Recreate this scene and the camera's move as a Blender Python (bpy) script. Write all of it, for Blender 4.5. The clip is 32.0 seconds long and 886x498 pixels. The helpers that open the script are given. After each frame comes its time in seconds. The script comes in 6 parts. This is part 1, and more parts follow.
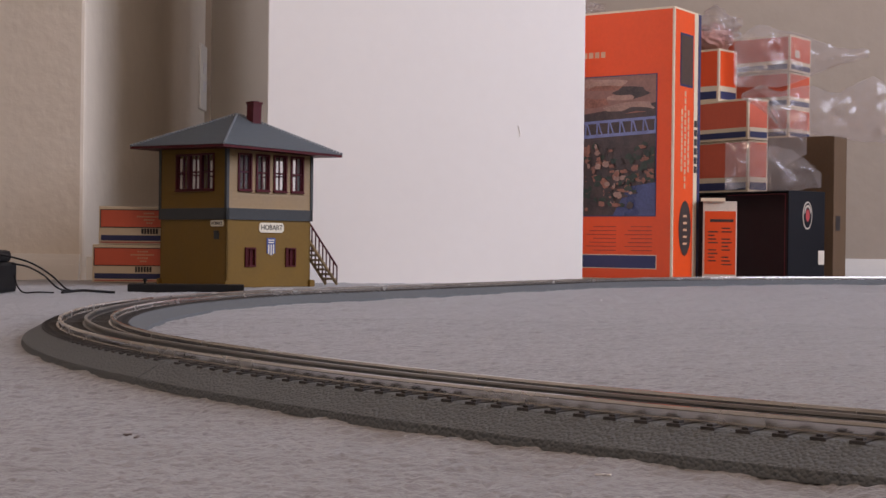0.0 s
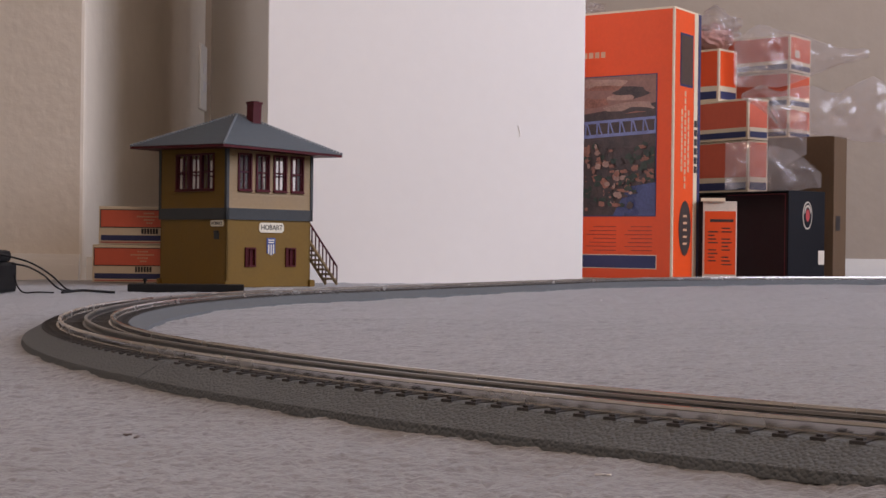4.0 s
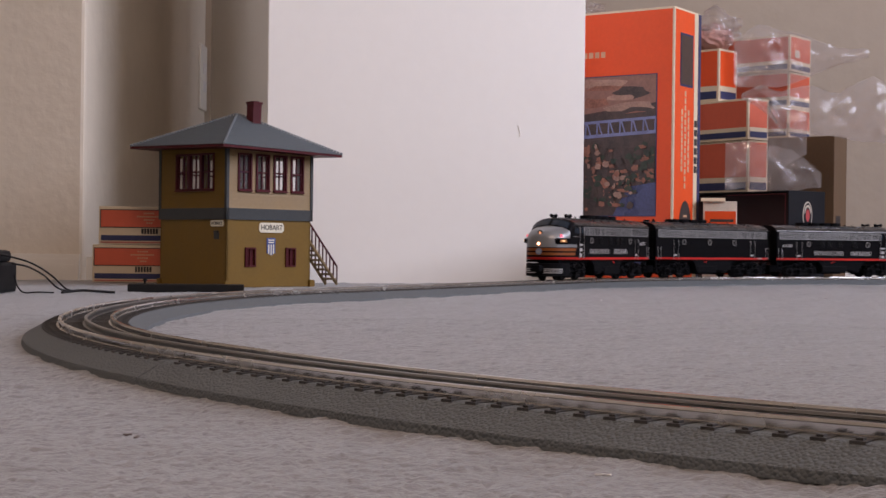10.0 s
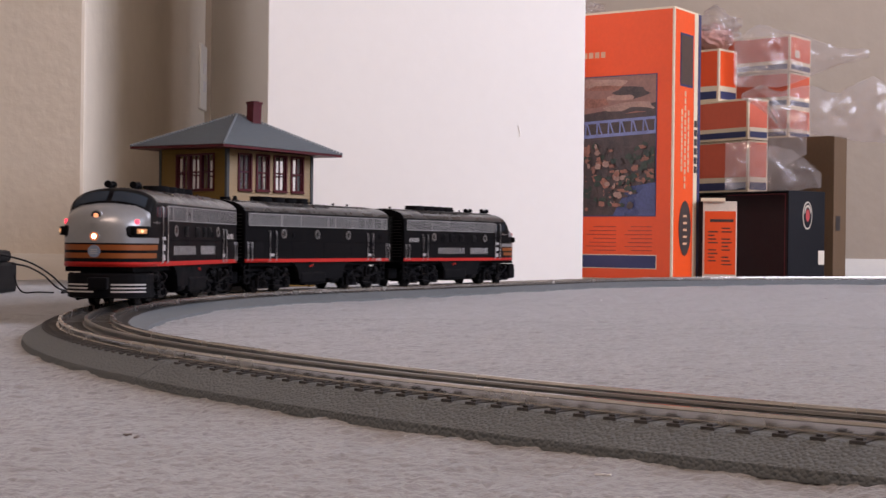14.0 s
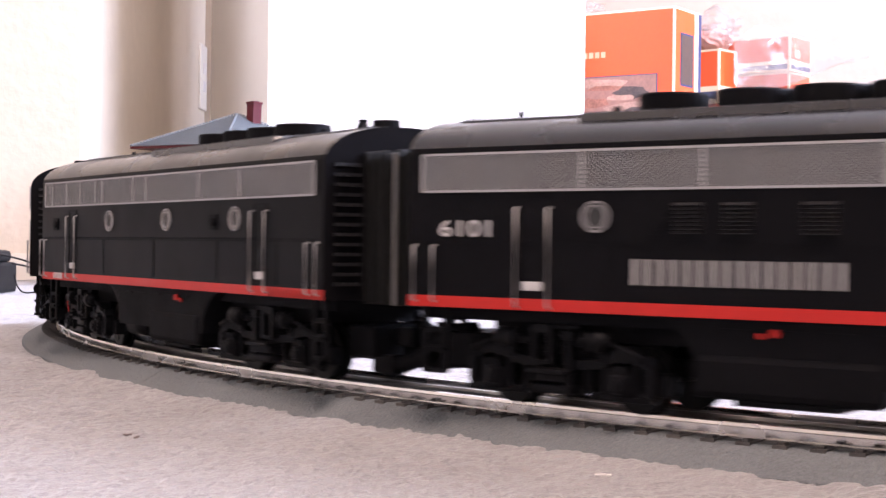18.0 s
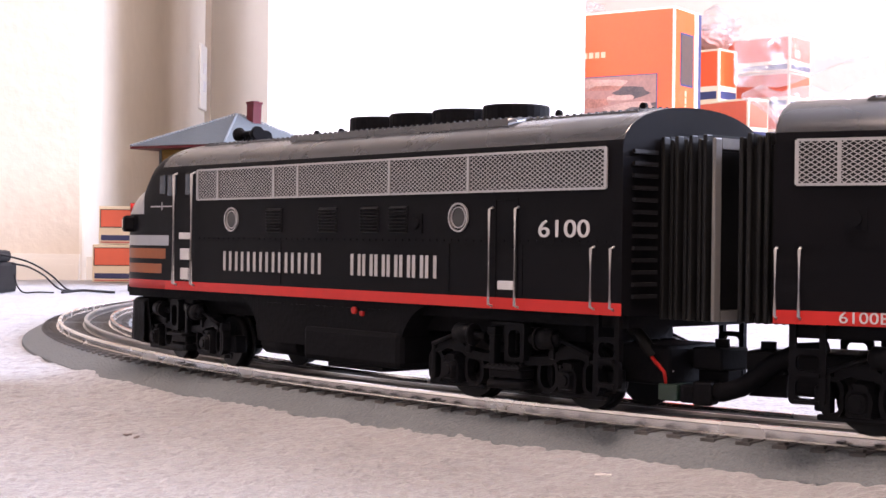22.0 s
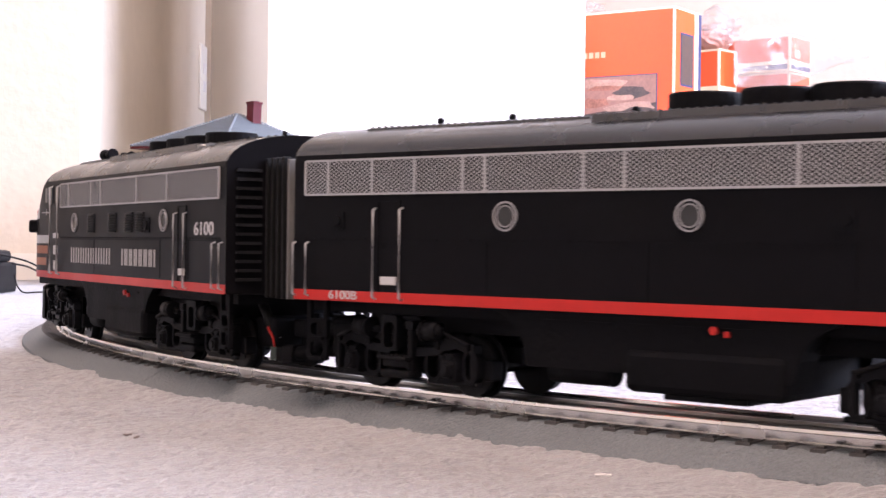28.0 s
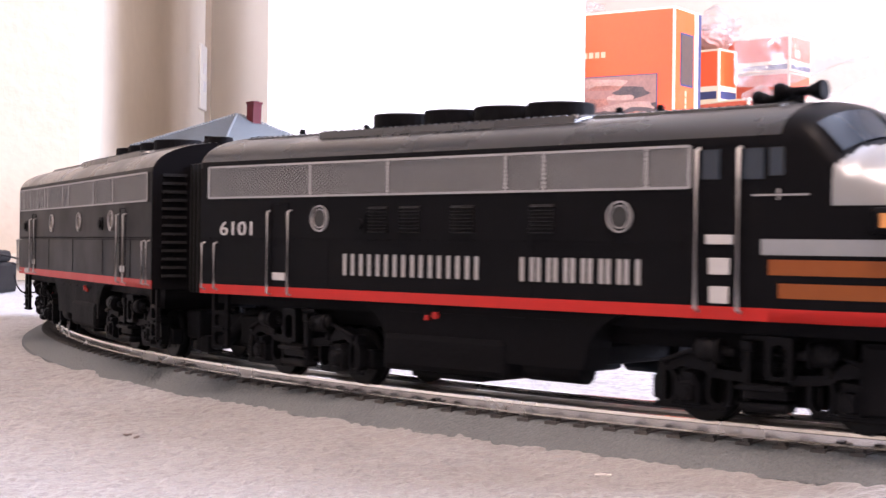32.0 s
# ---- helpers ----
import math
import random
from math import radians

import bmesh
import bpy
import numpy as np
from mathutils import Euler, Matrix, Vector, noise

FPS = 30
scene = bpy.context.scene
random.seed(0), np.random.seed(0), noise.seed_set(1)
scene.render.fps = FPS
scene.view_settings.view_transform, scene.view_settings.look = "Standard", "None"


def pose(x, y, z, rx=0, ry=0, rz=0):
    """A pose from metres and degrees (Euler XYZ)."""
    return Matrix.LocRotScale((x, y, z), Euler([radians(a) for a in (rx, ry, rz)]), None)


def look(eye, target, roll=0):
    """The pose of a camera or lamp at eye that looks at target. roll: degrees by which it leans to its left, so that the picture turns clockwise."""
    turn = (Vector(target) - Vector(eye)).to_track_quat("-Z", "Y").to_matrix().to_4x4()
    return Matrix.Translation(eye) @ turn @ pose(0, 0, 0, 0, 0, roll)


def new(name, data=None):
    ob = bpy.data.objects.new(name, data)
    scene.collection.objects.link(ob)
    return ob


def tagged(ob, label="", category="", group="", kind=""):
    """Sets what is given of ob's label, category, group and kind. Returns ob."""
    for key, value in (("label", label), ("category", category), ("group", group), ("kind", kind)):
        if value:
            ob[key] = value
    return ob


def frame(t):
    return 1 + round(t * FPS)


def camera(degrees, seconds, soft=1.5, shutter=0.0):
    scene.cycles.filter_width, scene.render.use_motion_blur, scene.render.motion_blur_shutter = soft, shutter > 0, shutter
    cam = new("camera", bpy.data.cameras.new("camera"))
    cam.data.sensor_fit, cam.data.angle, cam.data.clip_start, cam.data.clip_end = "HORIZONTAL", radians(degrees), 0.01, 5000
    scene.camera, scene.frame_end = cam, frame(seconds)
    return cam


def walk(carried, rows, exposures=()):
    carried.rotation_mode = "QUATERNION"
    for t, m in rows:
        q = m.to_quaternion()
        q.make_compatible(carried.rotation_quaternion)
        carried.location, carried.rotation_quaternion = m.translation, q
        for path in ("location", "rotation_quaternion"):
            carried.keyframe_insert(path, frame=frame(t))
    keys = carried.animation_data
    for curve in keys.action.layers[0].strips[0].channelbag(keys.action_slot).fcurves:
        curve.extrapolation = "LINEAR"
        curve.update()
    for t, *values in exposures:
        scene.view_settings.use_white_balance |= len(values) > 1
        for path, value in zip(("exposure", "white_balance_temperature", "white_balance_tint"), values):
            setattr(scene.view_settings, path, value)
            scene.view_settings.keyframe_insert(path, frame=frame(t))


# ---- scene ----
cam = camera(33.81, 32.0, shutter=0.5)
EYE = Vector((0.0, 0.0, 0.061))
VIEW = look(EYE, EYE + Vector((0.0, 1.0, -0.00294)), 0.686)
walk(cam, [(0.0, VIEW), (32.0, VIEW)],
     [(t, e, w, k) for t, e, w, k in ((0.0, 0.04, 7180, 23), (9.0, 0.04, 7180, 23), (10.0, 0.10, 7180, 23), (11.0, 0.20, 7180, 23), (12.0, 0.30, 7180, 23), (13.0, 0.38, 7180, 23), (14.5, 0.40, 7180, 23), (16.5, 0.40, 7180, 23), (17.0, 1.0, 6850, 23),
                                      (17.5, 1.68, 6600, 24), (18.0, 2.16, 6440, 25), (19.0, 2.26, 6440, 25), (21.0, 2.18, 6440, 25), (32.0, 2.17, 6440, 25))])

# ---- track line and train timing ----
RAIL = 0.012                      # rail top above the carpet
CX, CY, RAD = 0.65653, 1.13231, 0.90661
A0 = radians(150.377)
STRAIGHT = 0.64063
RAD2 = 1 / 0.91461
GAP = 0.31805                     # from car centre to car centre
PIVOT = 0.080                     # from car centre to truck centre


def track_point(s):
    """Centre line at the length s: left curve for s > 0, then a straight, then the far curve."""
    n0 = Vector((math.cos(A0), math.sin(A0)))
    t0 = Vector((-n0.y, n0.x))
    c = Vector((CX, CY))
    if s >= 0:
        a = A0 + s / RAD
        return c + RAD * Vector((math.cos(a), math.sin(a)))
    if s >= -STRAIGHT:
        return c + RAD * n0 + s * t0
    a = A0 + (s + STRAIGHT) / RAD2
    return c + (RAD - RAD2) * n0 - STRAIGHT * t0 + RAD2 * Vector((math.cos(a), math.sin(a)))


def track_turn(s):
    d = track_point(s + 1e-4) - track_point(s - 1e-4)
    return math.atan2(d.y, d.x)


RUN = [(0.0, -3.410), (7.0, -1.503), (7.5, -1.3677), (8.0, -1.2313), (8.5, -1.0954), (9.0, -0.9631), (9.5, -0.8299), (10.0, -0.6990),
       (10.5, -0.5690), (11.0, -0.4380), (11.5, -0.3056), (12.0, -0.1737), (12.5, -0.0381), (13.0, 0.1004), (13.5, 0.2387),
       (14.0, 0.3728), (14.5, 0.4990), (16.5, 0.9847), (17.0, 1.0935), (17.5, 1.2080), (18.0, 1.3223), (18.5, 1.4356),
       (19.0, 1.5302), (19.5, 1.6114), (20.0, 1.6740), (20.5, 1.7202), (21.0, 1.7498), (21.5, 1.7593), (22.0, 1.7595),
       (24.3, 1.7595), (24.5, 1.7588), (25.5, 1.7290), (26.5, 1.6824), (27.0, 1.6521), (27.5, 1.6186), (28.0, 1.5815),
       (28.5, 1.5390), (29.0, 1.4964), (29.5, 1.4523), (30.0, 1.4061), (30.5, 1.3574), (31.0, 1.3080), (31.5, 1.2570), (32.0, 1.2047)]


def run_at(t):
    """Length run by the leading car's centre at t seconds, smoothed between the rows."""
    k = max(0, min(len(RUN) - 2, sum(1 for r in RUN if r[0] <= t) - 1))
    (t0, s0), (t1, s1) = RUN[k], RUN[k + 1]
    d = (s1 - s0) / (t1 - t0)

    def slope(i):
        if i <= 0 or i >= len(RUN) - 1:
            return d
        a = (RUN[i][1] - RUN[i - 1][1]) / (RUN[i][0] - RUN[i - 1][0])
        b = (RUN[i + 1][1] - RUN[i][1]) / (RUN[i + 1][0] - RUN[i][0])
        return 0.0 if a * b <= 0 else 2 * a * b / (a + b)
    h, x = t1 - t0, (t - t0) / (t1 - t0)
    m0, m1 = slope(k) * h, slope(k + 1) * h
    return (2 * x**3 - 3 * x**2 + 1) * s0 + (x**3 - 2 * x**2 + x) * m0 + (3 * x**2 - 2 * x**3) * s1 + (x**3 - x**2) * m1


def car_pose(s, back=False):
    """Pose of a car whose centre is at the length s; it looks along the track, or back along it."""
    a, b = track_point(s + PIVOT), track_point(s - PIVOT)
    d = a - b
    turn = math.atan2(d.y, d.x) + (math.pi if back else 0)
    m = (a + b) / 2
    return Matrix.Translation((m.x, m.y, RAIL)) @ Matrix.Rotation(turn, 4, "Z")

# ---- light ----
world = bpy.data.worlds.new("world")
scene.world = world
world.use_nodes = True
sky = world.node_tree.nodes.new("ShaderNodeTexSky")
sky.sky_type, sky.sun_disc = "NISHITA", False
sky.sun_elevation, sky.sun_rotation = radians(40), radians(100)
world.node_tree.links.new(sky.outputs[0], world.node_tree.nodes["Background"].inputs[0])
world.node_tree.nodes["Background"].inputs[1].default_value = 0.1


def area_lamp(name, eye, target, width, height, watts, colour):
    data = bpy.data.lights.new(name, "AREA")
    data.shape, data.size, data.size_y, data.energy, data.color = "RECTANGLE", width, height, watts, colour
    lamp = new(name, data)
    lamp.matrix_basis = look(eye, target)
    return lamp


WIN_Y0, WIN_Y1, WIN_Z0, WIN_Z1 = 0.05, 2.50, 0.60, 2.10
EAST, WEST, SOUTH, NORTH, TOP = 2.4, -2.7, -1.9, 3.35, 2.44
area_lamp("window_daylight", (EAST + 0.03, (WIN_Y0 + WIN_Y1) / 2, (WIN_Z0 + WIN_Z1) / 2), (0, (WIN_Y0 + WIN_Y1) / 2 + 0.5, 0.3),
          WIN_Y1 - WIN_Y0 - 0.04, WIN_Z1 - WIN_Z0 - 0.04, 64, (0.80, 0.93, 1.14))
# added warm fill lamp, unseen above and behind the camera, wide for soft shadows
LAMP_X, LAMP_Y = 0.10, -0.25
area_lamp("ceiling_fill_light", (LAMP_X, LAMP_Y, TOP - 0.12), (LAMP_X, LAMP_Y, 0), 0.80, 0.80, 18, (1.0, 0.82, 0.68))


# ---- materials ----
def material(name, colour, rough=0.6, metal=0.0, vary=0.12, scale=40.0, bump=0.0, bump_scale=300.0, coat=0.0, grime=0.0, spec=0.5):
    """A surface with two scales of colour variation and a fine relief."""
    m = bpy.data.materials.new(name)
    m.use_nodes = True
    nt = m.node_tree
    b = nt.nodes["Principled BSDF"]
    b.inputs["Roughness"].default_value, b.inputs["Metallic"].default_value = rough, metal
    b.inputs["Coat Weight"].default_value = coat
    b.inputs["Specular IOR Level"].default_value = spec
    co = nt.nodes.new("ShaderNodeTexCoord")
    n1, n2 = nt.nodes.new("ShaderNodeTexNoise"), nt.nodes.new("ShaderNodeTexNoise")
    n1.inputs["Scale"].default_value, n2.inputs["Scale"].default_value = scale, scale * 9
    n1.inputs["Detail"].default_value, n2.inputs["Detail"].default_value = 5, 3
    add = nt.nodes.new("ShaderNodeMath")
    add.operation = "ADD"
    ramp = nt.nodes.new("ShaderNodeMapRange")
    ramp.inputs["From Min"].default_value, ramp.inputs["From Max"].default_value = 0.6, 1.4
    ramp.inputs["To Min"].default_value, ramp.inputs["To Max"].default_value = 1 - vary, 1 + vary
    mix = nt.nodes.new("ShaderNodeMix")
    mix.data_type, mix.blend_type = "RGBA", "MULTIPLY"
    mix.inputs["Factor"].default_value = 1.0
    mix.inputs["A"].default_value = (*colour, 1)
    for n in (n1, n2):
        nt.links.new(co.outputs["Object"], n.inputs["Vector"])
    nt.links.new(n1.outputs["Fac"], add.inputs[0])
    nt.links.new(n2.outputs["Fac"], add.inputs[1])
    nt.links.new(add.outputs[0], ramp.inputs["Value"])
    nt.links.new(ramp.outputs["Result"], mix.inputs["B"])
    nt.links.new(mix.outputs["Result"], b.inputs["Base Color"])
    r2 = nt.nodes.new("ShaderNodeMapRange")
    r2.inputs["From Min"].default_value, r2.inputs["From Max"].default_value = 0.3, 0.7
    r2.inputs["To Min"].default_value, r2.inputs["To Max"].default_value = max(0.02, rough - 0.06 - grime), min(1, rough + 0.06 + grime)
    nt.links.new(n1.outputs["Fac"], r2.inputs["Value"])
    nt.links.new(r2.outputs["Result"], b.inputs["Roughness"])
    if bump:
        n3, bp = nt.nodes.new("ShaderNodeTexNoise"), nt.nodes.new("ShaderNodeBump")
        n3.inputs["Scale"].default_value, n3.inputs["Detail"].default_value = bump_scale, 4
        bp.inputs["Strength"].default_value, bp.inputs["Distance"].default_value = 1.0, bump
        nt.links.new(co.outputs["Object"], n3.inputs["Vector"])
        nt.links.new(n3.outputs["Fac"], bp.inputs["Height"])
        nt.links.new(bp.outputs["Normal"], b.inputs["Normal"])
    return m


def glow(name, colour, strength):
    m = bpy.data.materials.new(name)
    m.use_nodes = True
    b = m.node_tree.nodes["Principled BSDF"]
    b.inputs["Base Color"].default_value = (*colour, 1)
    b.inputs["Emission Color"].default_value = (*colour, 1)
    b.inputs["Emission Strength"].default_value = strength
    return m


def glass(name, colour, rough=0.05, alpha=1.0):
    m = bpy.data.materials.new(name)
    m.use_nodes = True
    b = m.node_tree.nodes["Principled BSDF"]
    b.inputs["Base Color"].default_value = (*colour, 1)
    b.inputs["Roughness"].default_value = rough
    b.inputs["Alpha"].default_value = alpha
    b.inputs["Specular IOR Level"].default_value = 0.8
    return m


def clear_film(name):
    """Thin clear wrapping: mostly see-through, with sharp gloss on its folds and a little milky haze."""
    m = bpy.data.materials.new(name)
    m.use_nodes = True
    nt = m.node_tree
    nt.nodes.remove(nt.nodes["Principled BSDF"])
    out = nt.nodes["Material Output"]
    clear, gloss, haze = (nt.nodes.new("ShaderNodeBsdf" + k) for k in ("Transparent", "Glossy", "Diffuse"))
    clear.inputs["Color"].default_value = (0.93, 0.90, 0.89, 1)
    gloss.inputs["Roughness"].default_value = 0.13
    haze.inputs["Color"].default_value = (0.75, 0.70, 0.68, 1)
    lw, mr = nt.nodes.new("ShaderNodeLayerWeight"), nt.nodes.new("ShaderNodeMapRange")
    lw.inputs["Blend"].default_value = 0.35
    mr.inputs["To Min"].default_value, mr.inputs["To Max"].default_value = 0.04, 0.20
    m1, m2 = nt.nodes.new("ShaderNodeMixShader"), nt.nodes.new("ShaderNodeMixShader")
    m1.inputs["Fac"].default_value = 0.11
    nt.links.new(clear.outputs[0], m1.inputs[1])
    nt.links.new(haze.outputs[0], m1.inputs[2])
    nt.links.new(lw.outputs["Facing"], mr.inputs["Value"])
    nt.links.new(mr.outputs["Result"], m2.inputs["Fac"])
    nt.links.new(m1.outputs[0], m2.inputs[1])
    nt.links.new(gloss.outputs[0], m2.inputs[2])
    nt.links.new(m2.outputs[0], out.inputs["Surface"])
    return m


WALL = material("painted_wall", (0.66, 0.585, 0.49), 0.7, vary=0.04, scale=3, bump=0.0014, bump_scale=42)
# warm beige, darkened: the north wall's shade is put into its colour
WALLB = material("shaded_beige_wall", (0.375, 0.30, 0.232), 0.7, vary=0.04, scale=3, bump=0.0010, bump_scale=42)
CEIL = material("ceiling_paint", (0.8, 0.78, 0.75), 0.8, vary=0.02, scale=3, bump=0.001, bump_scale=90)
TRIM = material("trim_paint", (0.72, 0.68, 0.62), 0.45, vary=0.03, scale=8)
BOARD = material("white_board", (0.90, 0.88, 0.85), 0.55, vary=0.015, scale=5, bump=0.0002, bump_scale=60)
BOARDEDGE = material("board_edge", (0.7, 0.67, 0.66), 0.7, vary=0.05, scale=60)
CARPET = material("carpet_pile", (0.196, 0.190, 0.191), 0.62, vary=0.14, scale=14, bump=0.0005, bump_scale=900, spec=0.5)
fluff = CARPET.node_tree.nodes["Principled BSDF"]
fluff.inputs["Sheen Weight"].default_value, fluff.inputs["Sheen Roughness"].default_value = 0.50, 0.35
fluff.inputs["Sheen Tint"].default_value = (0.95, 0.97, 1.0, 1)
LINT = material("dark_lint", (0.17, 0.14, 0.13), 0.95)
LINTW = material("white_lint", (0.85, 0.82, 0.8), 0.95)
ROADBED = material("grey_plastic_roadbed", (0.094, 0.105, 0.111), 0.8, vary=0.16, scale=60, bump=0.0006, bump_scale=1150)
nt = ROADBED.node_tree
grain = nt.nodes.new("ShaderNodeTexVoronoi")
grain.inputs["Scale"].default_value = 820
for node in list(nt.nodes):
    if node.bl_idname == "ShaderNodeBump":
        nt.links.new(nt.nodes["Texture Coordinate"].outputs["Object"], grain.inputs["Vector"])
        nt.links.new(grain.outputs["Distance"], node.inputs["Height"])
        node.invert = True
TIE = material("dark_grey_brown_tie", (0.040, 0.037, 0.036), 0.7, vary=0.25, scale=200, bump=0.0003, bump_scale=900)
RAILM = material("nickel_rail", (0.58, 0.56, 0.54), 0.22, 1.0, vary=0.08, scale=30, grime=0.05)
RAILC = material("blackened_rail", (0.25, 0.24, 0.23), 0.35, 1.0, vary=0.1, scale=30)


# ---- building helpers ----
def part(name, bm, mats, parent=None, label="", smooth=False, recalc=True):
    """Links a bmesh as one mesh object, under a thing or a part when one is given."""
    if recalc:
        bmesh.ops.recalc_face_normals(bm, faces=bm.faces)
    me = bpy.data.meshes.new(name)
    bm.to_mesh(me)
    bm.free()
    for m in (mats if isinstance(mats, (list, tuple)) else [mats]):
        me.materials.append(m)
    if smooth:
        me.polygons.foreach_set("use_smooth", [True] * len(me.polygons))
    ob = new(name, me)
    if parent:
        ob.parent = parent
    if label:
        tagged(ob, label)
    return ob


def share(ob, m, parent=None):
    """Another object on the same mesh, at the local pose m."""
    o = new(ob.name.split(".")[0], ob.data)
    o.parent = parent or ob.parent
    o.matrix_basis = m
    return o


def thing(name, m=None, label="", category="", group="", kind=""):
    ob = new(name)
    ob.empty_display_size = 0.02
    ob.matrix_basis = m or Matrix()
    return tagged(ob, label, category, group, kind)


def box(bm, x0, x1, y0, y1, z0, z1, mi=0, m=None, bevel=0.0):
    """Adds a box between the given planes, with bevelled edges where asked."""
    r = bmesh.ops.create_cube(bm, size=1)
    t = Matrix.Translation(((x0 + x1) / 2, (y0 + y1) / 2, (z0 + z1) / 2)) @ Matrix.Diagonal((abs(x1 - x0), abs(y1 - y0), abs(z1 - z0), 1))
    bmesh.ops.transform(bm, matrix=(m @ t) if m else t, verts=r["verts"])
    faces = list({f for v in r["verts"] for f in v.link_faces})
    if bevel:
        edges = list({e for v in r["verts"] for e in v.link_edges})
        out = bmesh.ops.bevel(bm, geom=edges, offset=bevel, segments=2, profile=0.5, affect="EDGES")
        faces = list(set(f for f in faces if f.is_valid) | set(out["faces"]))
    for f in faces:
        if f.is_valid:
            f.material_index = mi
    return faces


def tube(bm, a, b, r, seg=8, mi=0, r2=None):
    """Adds a cylinder or cone from a to b."""
    a, b = Vector(a), Vector(b)
    d = b - a
    m = Matrix.Translation((a + b) / 2) @ d.to_track_quat("Z", "Y").to_matrix().to_4x4()
    out = bmesh.ops.create_cone(bm, cap_ends=True, segments=seg, radius1=r, radius2=r if r2 is None else r2, depth=d.length, matrix=m)
    for f in {f for v in out["verts"] for f in v.link_faces}:
        f.material_index = mi
        f.smooth = len(f.verts) == 4
    return out


def wire(bm, pts, r, seg=6, mi=0):
    """Adds a bent round rod through the points."""
    rings = []
    pts = [Vector(p) for p in pts]
    for i, p in enumerate(pts):
        d = (pts[min(i + 1, len(pts) - 1)] - pts[max(i - 1, 0)]).normalized()
        q = d.to_track_quat("Z", "Y")
        rings.append([bm.verts.new(p + q @ Vector((r * math.cos(2 * math.pi * k / seg), r * math.sin(2 * math.pi * k / seg), 0))) for k in range(seg)])
    for a, b in zip(rings, rings[1:]):
        for k in range(seg):
            f = bm.faces.new((a[k], a[(k + 1) % seg], b[(k + 1) % seg], b[k]))
            f.material_index, f.smooth = mi, True
    for ring in (rings[0], rings[-1]):
        bm.faces.new(ring).material_index = mi


def quad(bm, pts, mi=0):
    f = bm.faces.new([bm.verts.new(p) for p in pts])
    f.material_index = mi
    return f


def lettering(name, text, size, mat, m, parent, depth=0.0002, label="", bold=0.0):
    """Raised words in the built-in font, centred on the pose m."""
    cu = bpy.data.curves.new(name, "FONT")
    cu.body, cu.size, cu.extrude, cu.align_x, cu.align_y = text, size, depth, "CENTER", "CENTER"
    cu.offset = bold
    tmp = new("tmp", cu)
    bpy.context.view_layer.update()
    me = bpy.data.meshes.new_from_object(tmp.evaluated_get(bpy.context.evaluated_depsgraph_get()))
    bpy.data.objects.remove(tmp)
    me.name = name
    me.materials.clear()
    me.materials.append(mat)
    ob = new(name, me)
    ob.parent = parent
    ob.matrix_basis = m
    if label:
        tagged(ob, label)
    return ob


# ---- the room ----
def soft_noise(x, y, cell, rng):
    """Smooth random heights, -1 to 1, in cells of that size."""
    g = rng.uniform(-1, 1, (257, 257))
    u, v = x / cell, y / cell
    i, j = np.floor(u).astype(int), np.floor(v).astype(int)
    f, h = u - i, v - j
    f, h = f * f * (3 - 2 * f), h * h * (3 - 2 * h)
    i0, j0, i1, j1 = i % 257, j % 257, (i + 1) % 257, (j + 1) % 257
    return (g[i0, j0] * (1 - f) + g[i1, j0] * f) * (1 - h) + (g[i0, j1] * (1 - f) + g[i1, j1] * f) * h


def carpet():
    """One sheet over the whole room, its clumps of pile finest near the track."""
    rng = np.random.default_rng(8)
    fan = np.linspace(-0.345, 0.345, 520)
    ys = np.concatenate([[SOUTH, 0.05, 0.24], np.arange(0.27, 0.75, 0.0009), np.arange(0.75, 1.2, 0.0016), np.arange(1.2, 2.5, 0.0045), [2.6, 2.9, NORTH]])
    Y = np.repeat(ys[:, None], len(fan) + 2, 1)
    X = np.concatenate([np.full((len(ys), 1), WEST), fan[None, :] * np.maximum(ys, 0.27)[:, None], np.full((len(ys), 1), EAST)], 1)
    # wander the cells a little, so that no rows of clumps show
    wx = X + 0.0016 * soft_noise(X, Y, 0.0062, rng) + 0.2 * Y
    wy = Y + 0.0016 * soft_noise(X, Y, 0.0057, rng) - 0.2 * X
    Z = 0.00042 * soft_noise(wx, wy, 0.0023, rng) + 0.00042 * soft_noise(wx, wy, 0.0049, rng) + 0.00016 * soft_noise(wx, wy, 0.0010, rng)
    Z += 0.0009 * soft_noise(X, Y, 0.022, rng) + 0.0009 * soft_noise(X, Y, 0.11, rng) - 0.0008
    # pile swells against the foot of the curved track
    off = np.abs(np.hypot(X - CX, Y - CY) - RAD)
    Z += np.where(Y < 1.3, 0.0022 * np.clip((1.0 - Y) / 0.35, 0, 1) * np.exp(-((off - 0.036) / 0.011) ** 2) * (off > 0.030), 0.0)
    nx, ny = X.shape[1], X.shape[0]
    k = np.arange(nx * (ny - 1)).reshape(ny - 1, nx)[:, :-1].reshape(-1)
    loops = np.stack([k, k + 1, k + nx + 1, k + nx], 1)
    me = bpy.data.meshes.new("floor")
    me.vertices.add(nx * ny)
    me.vertices.foreach_set("co", np.stack([X, Y, Z], 2).reshape(-1))
    me.loops.add(loops.size)
    me.loops.foreach_set("vertex_index", loops.reshape(-1).astype(np.int32))
    me.polygons.add(len(loops))
    me.polygons.foreach_set("loop_start", (np.arange(len(loops)) * 4).astype(np.int32))
    me.update(calc_edges=True)
    me.materials.append(CARPET)
    me.polygons.foreach_set("use_smooth", [True] * len(me.polygons))
    tagged(new("floor", me), "pale greyish pink cut-pile carpet over the whole floor", "carpet", kind="structure")


carpet()


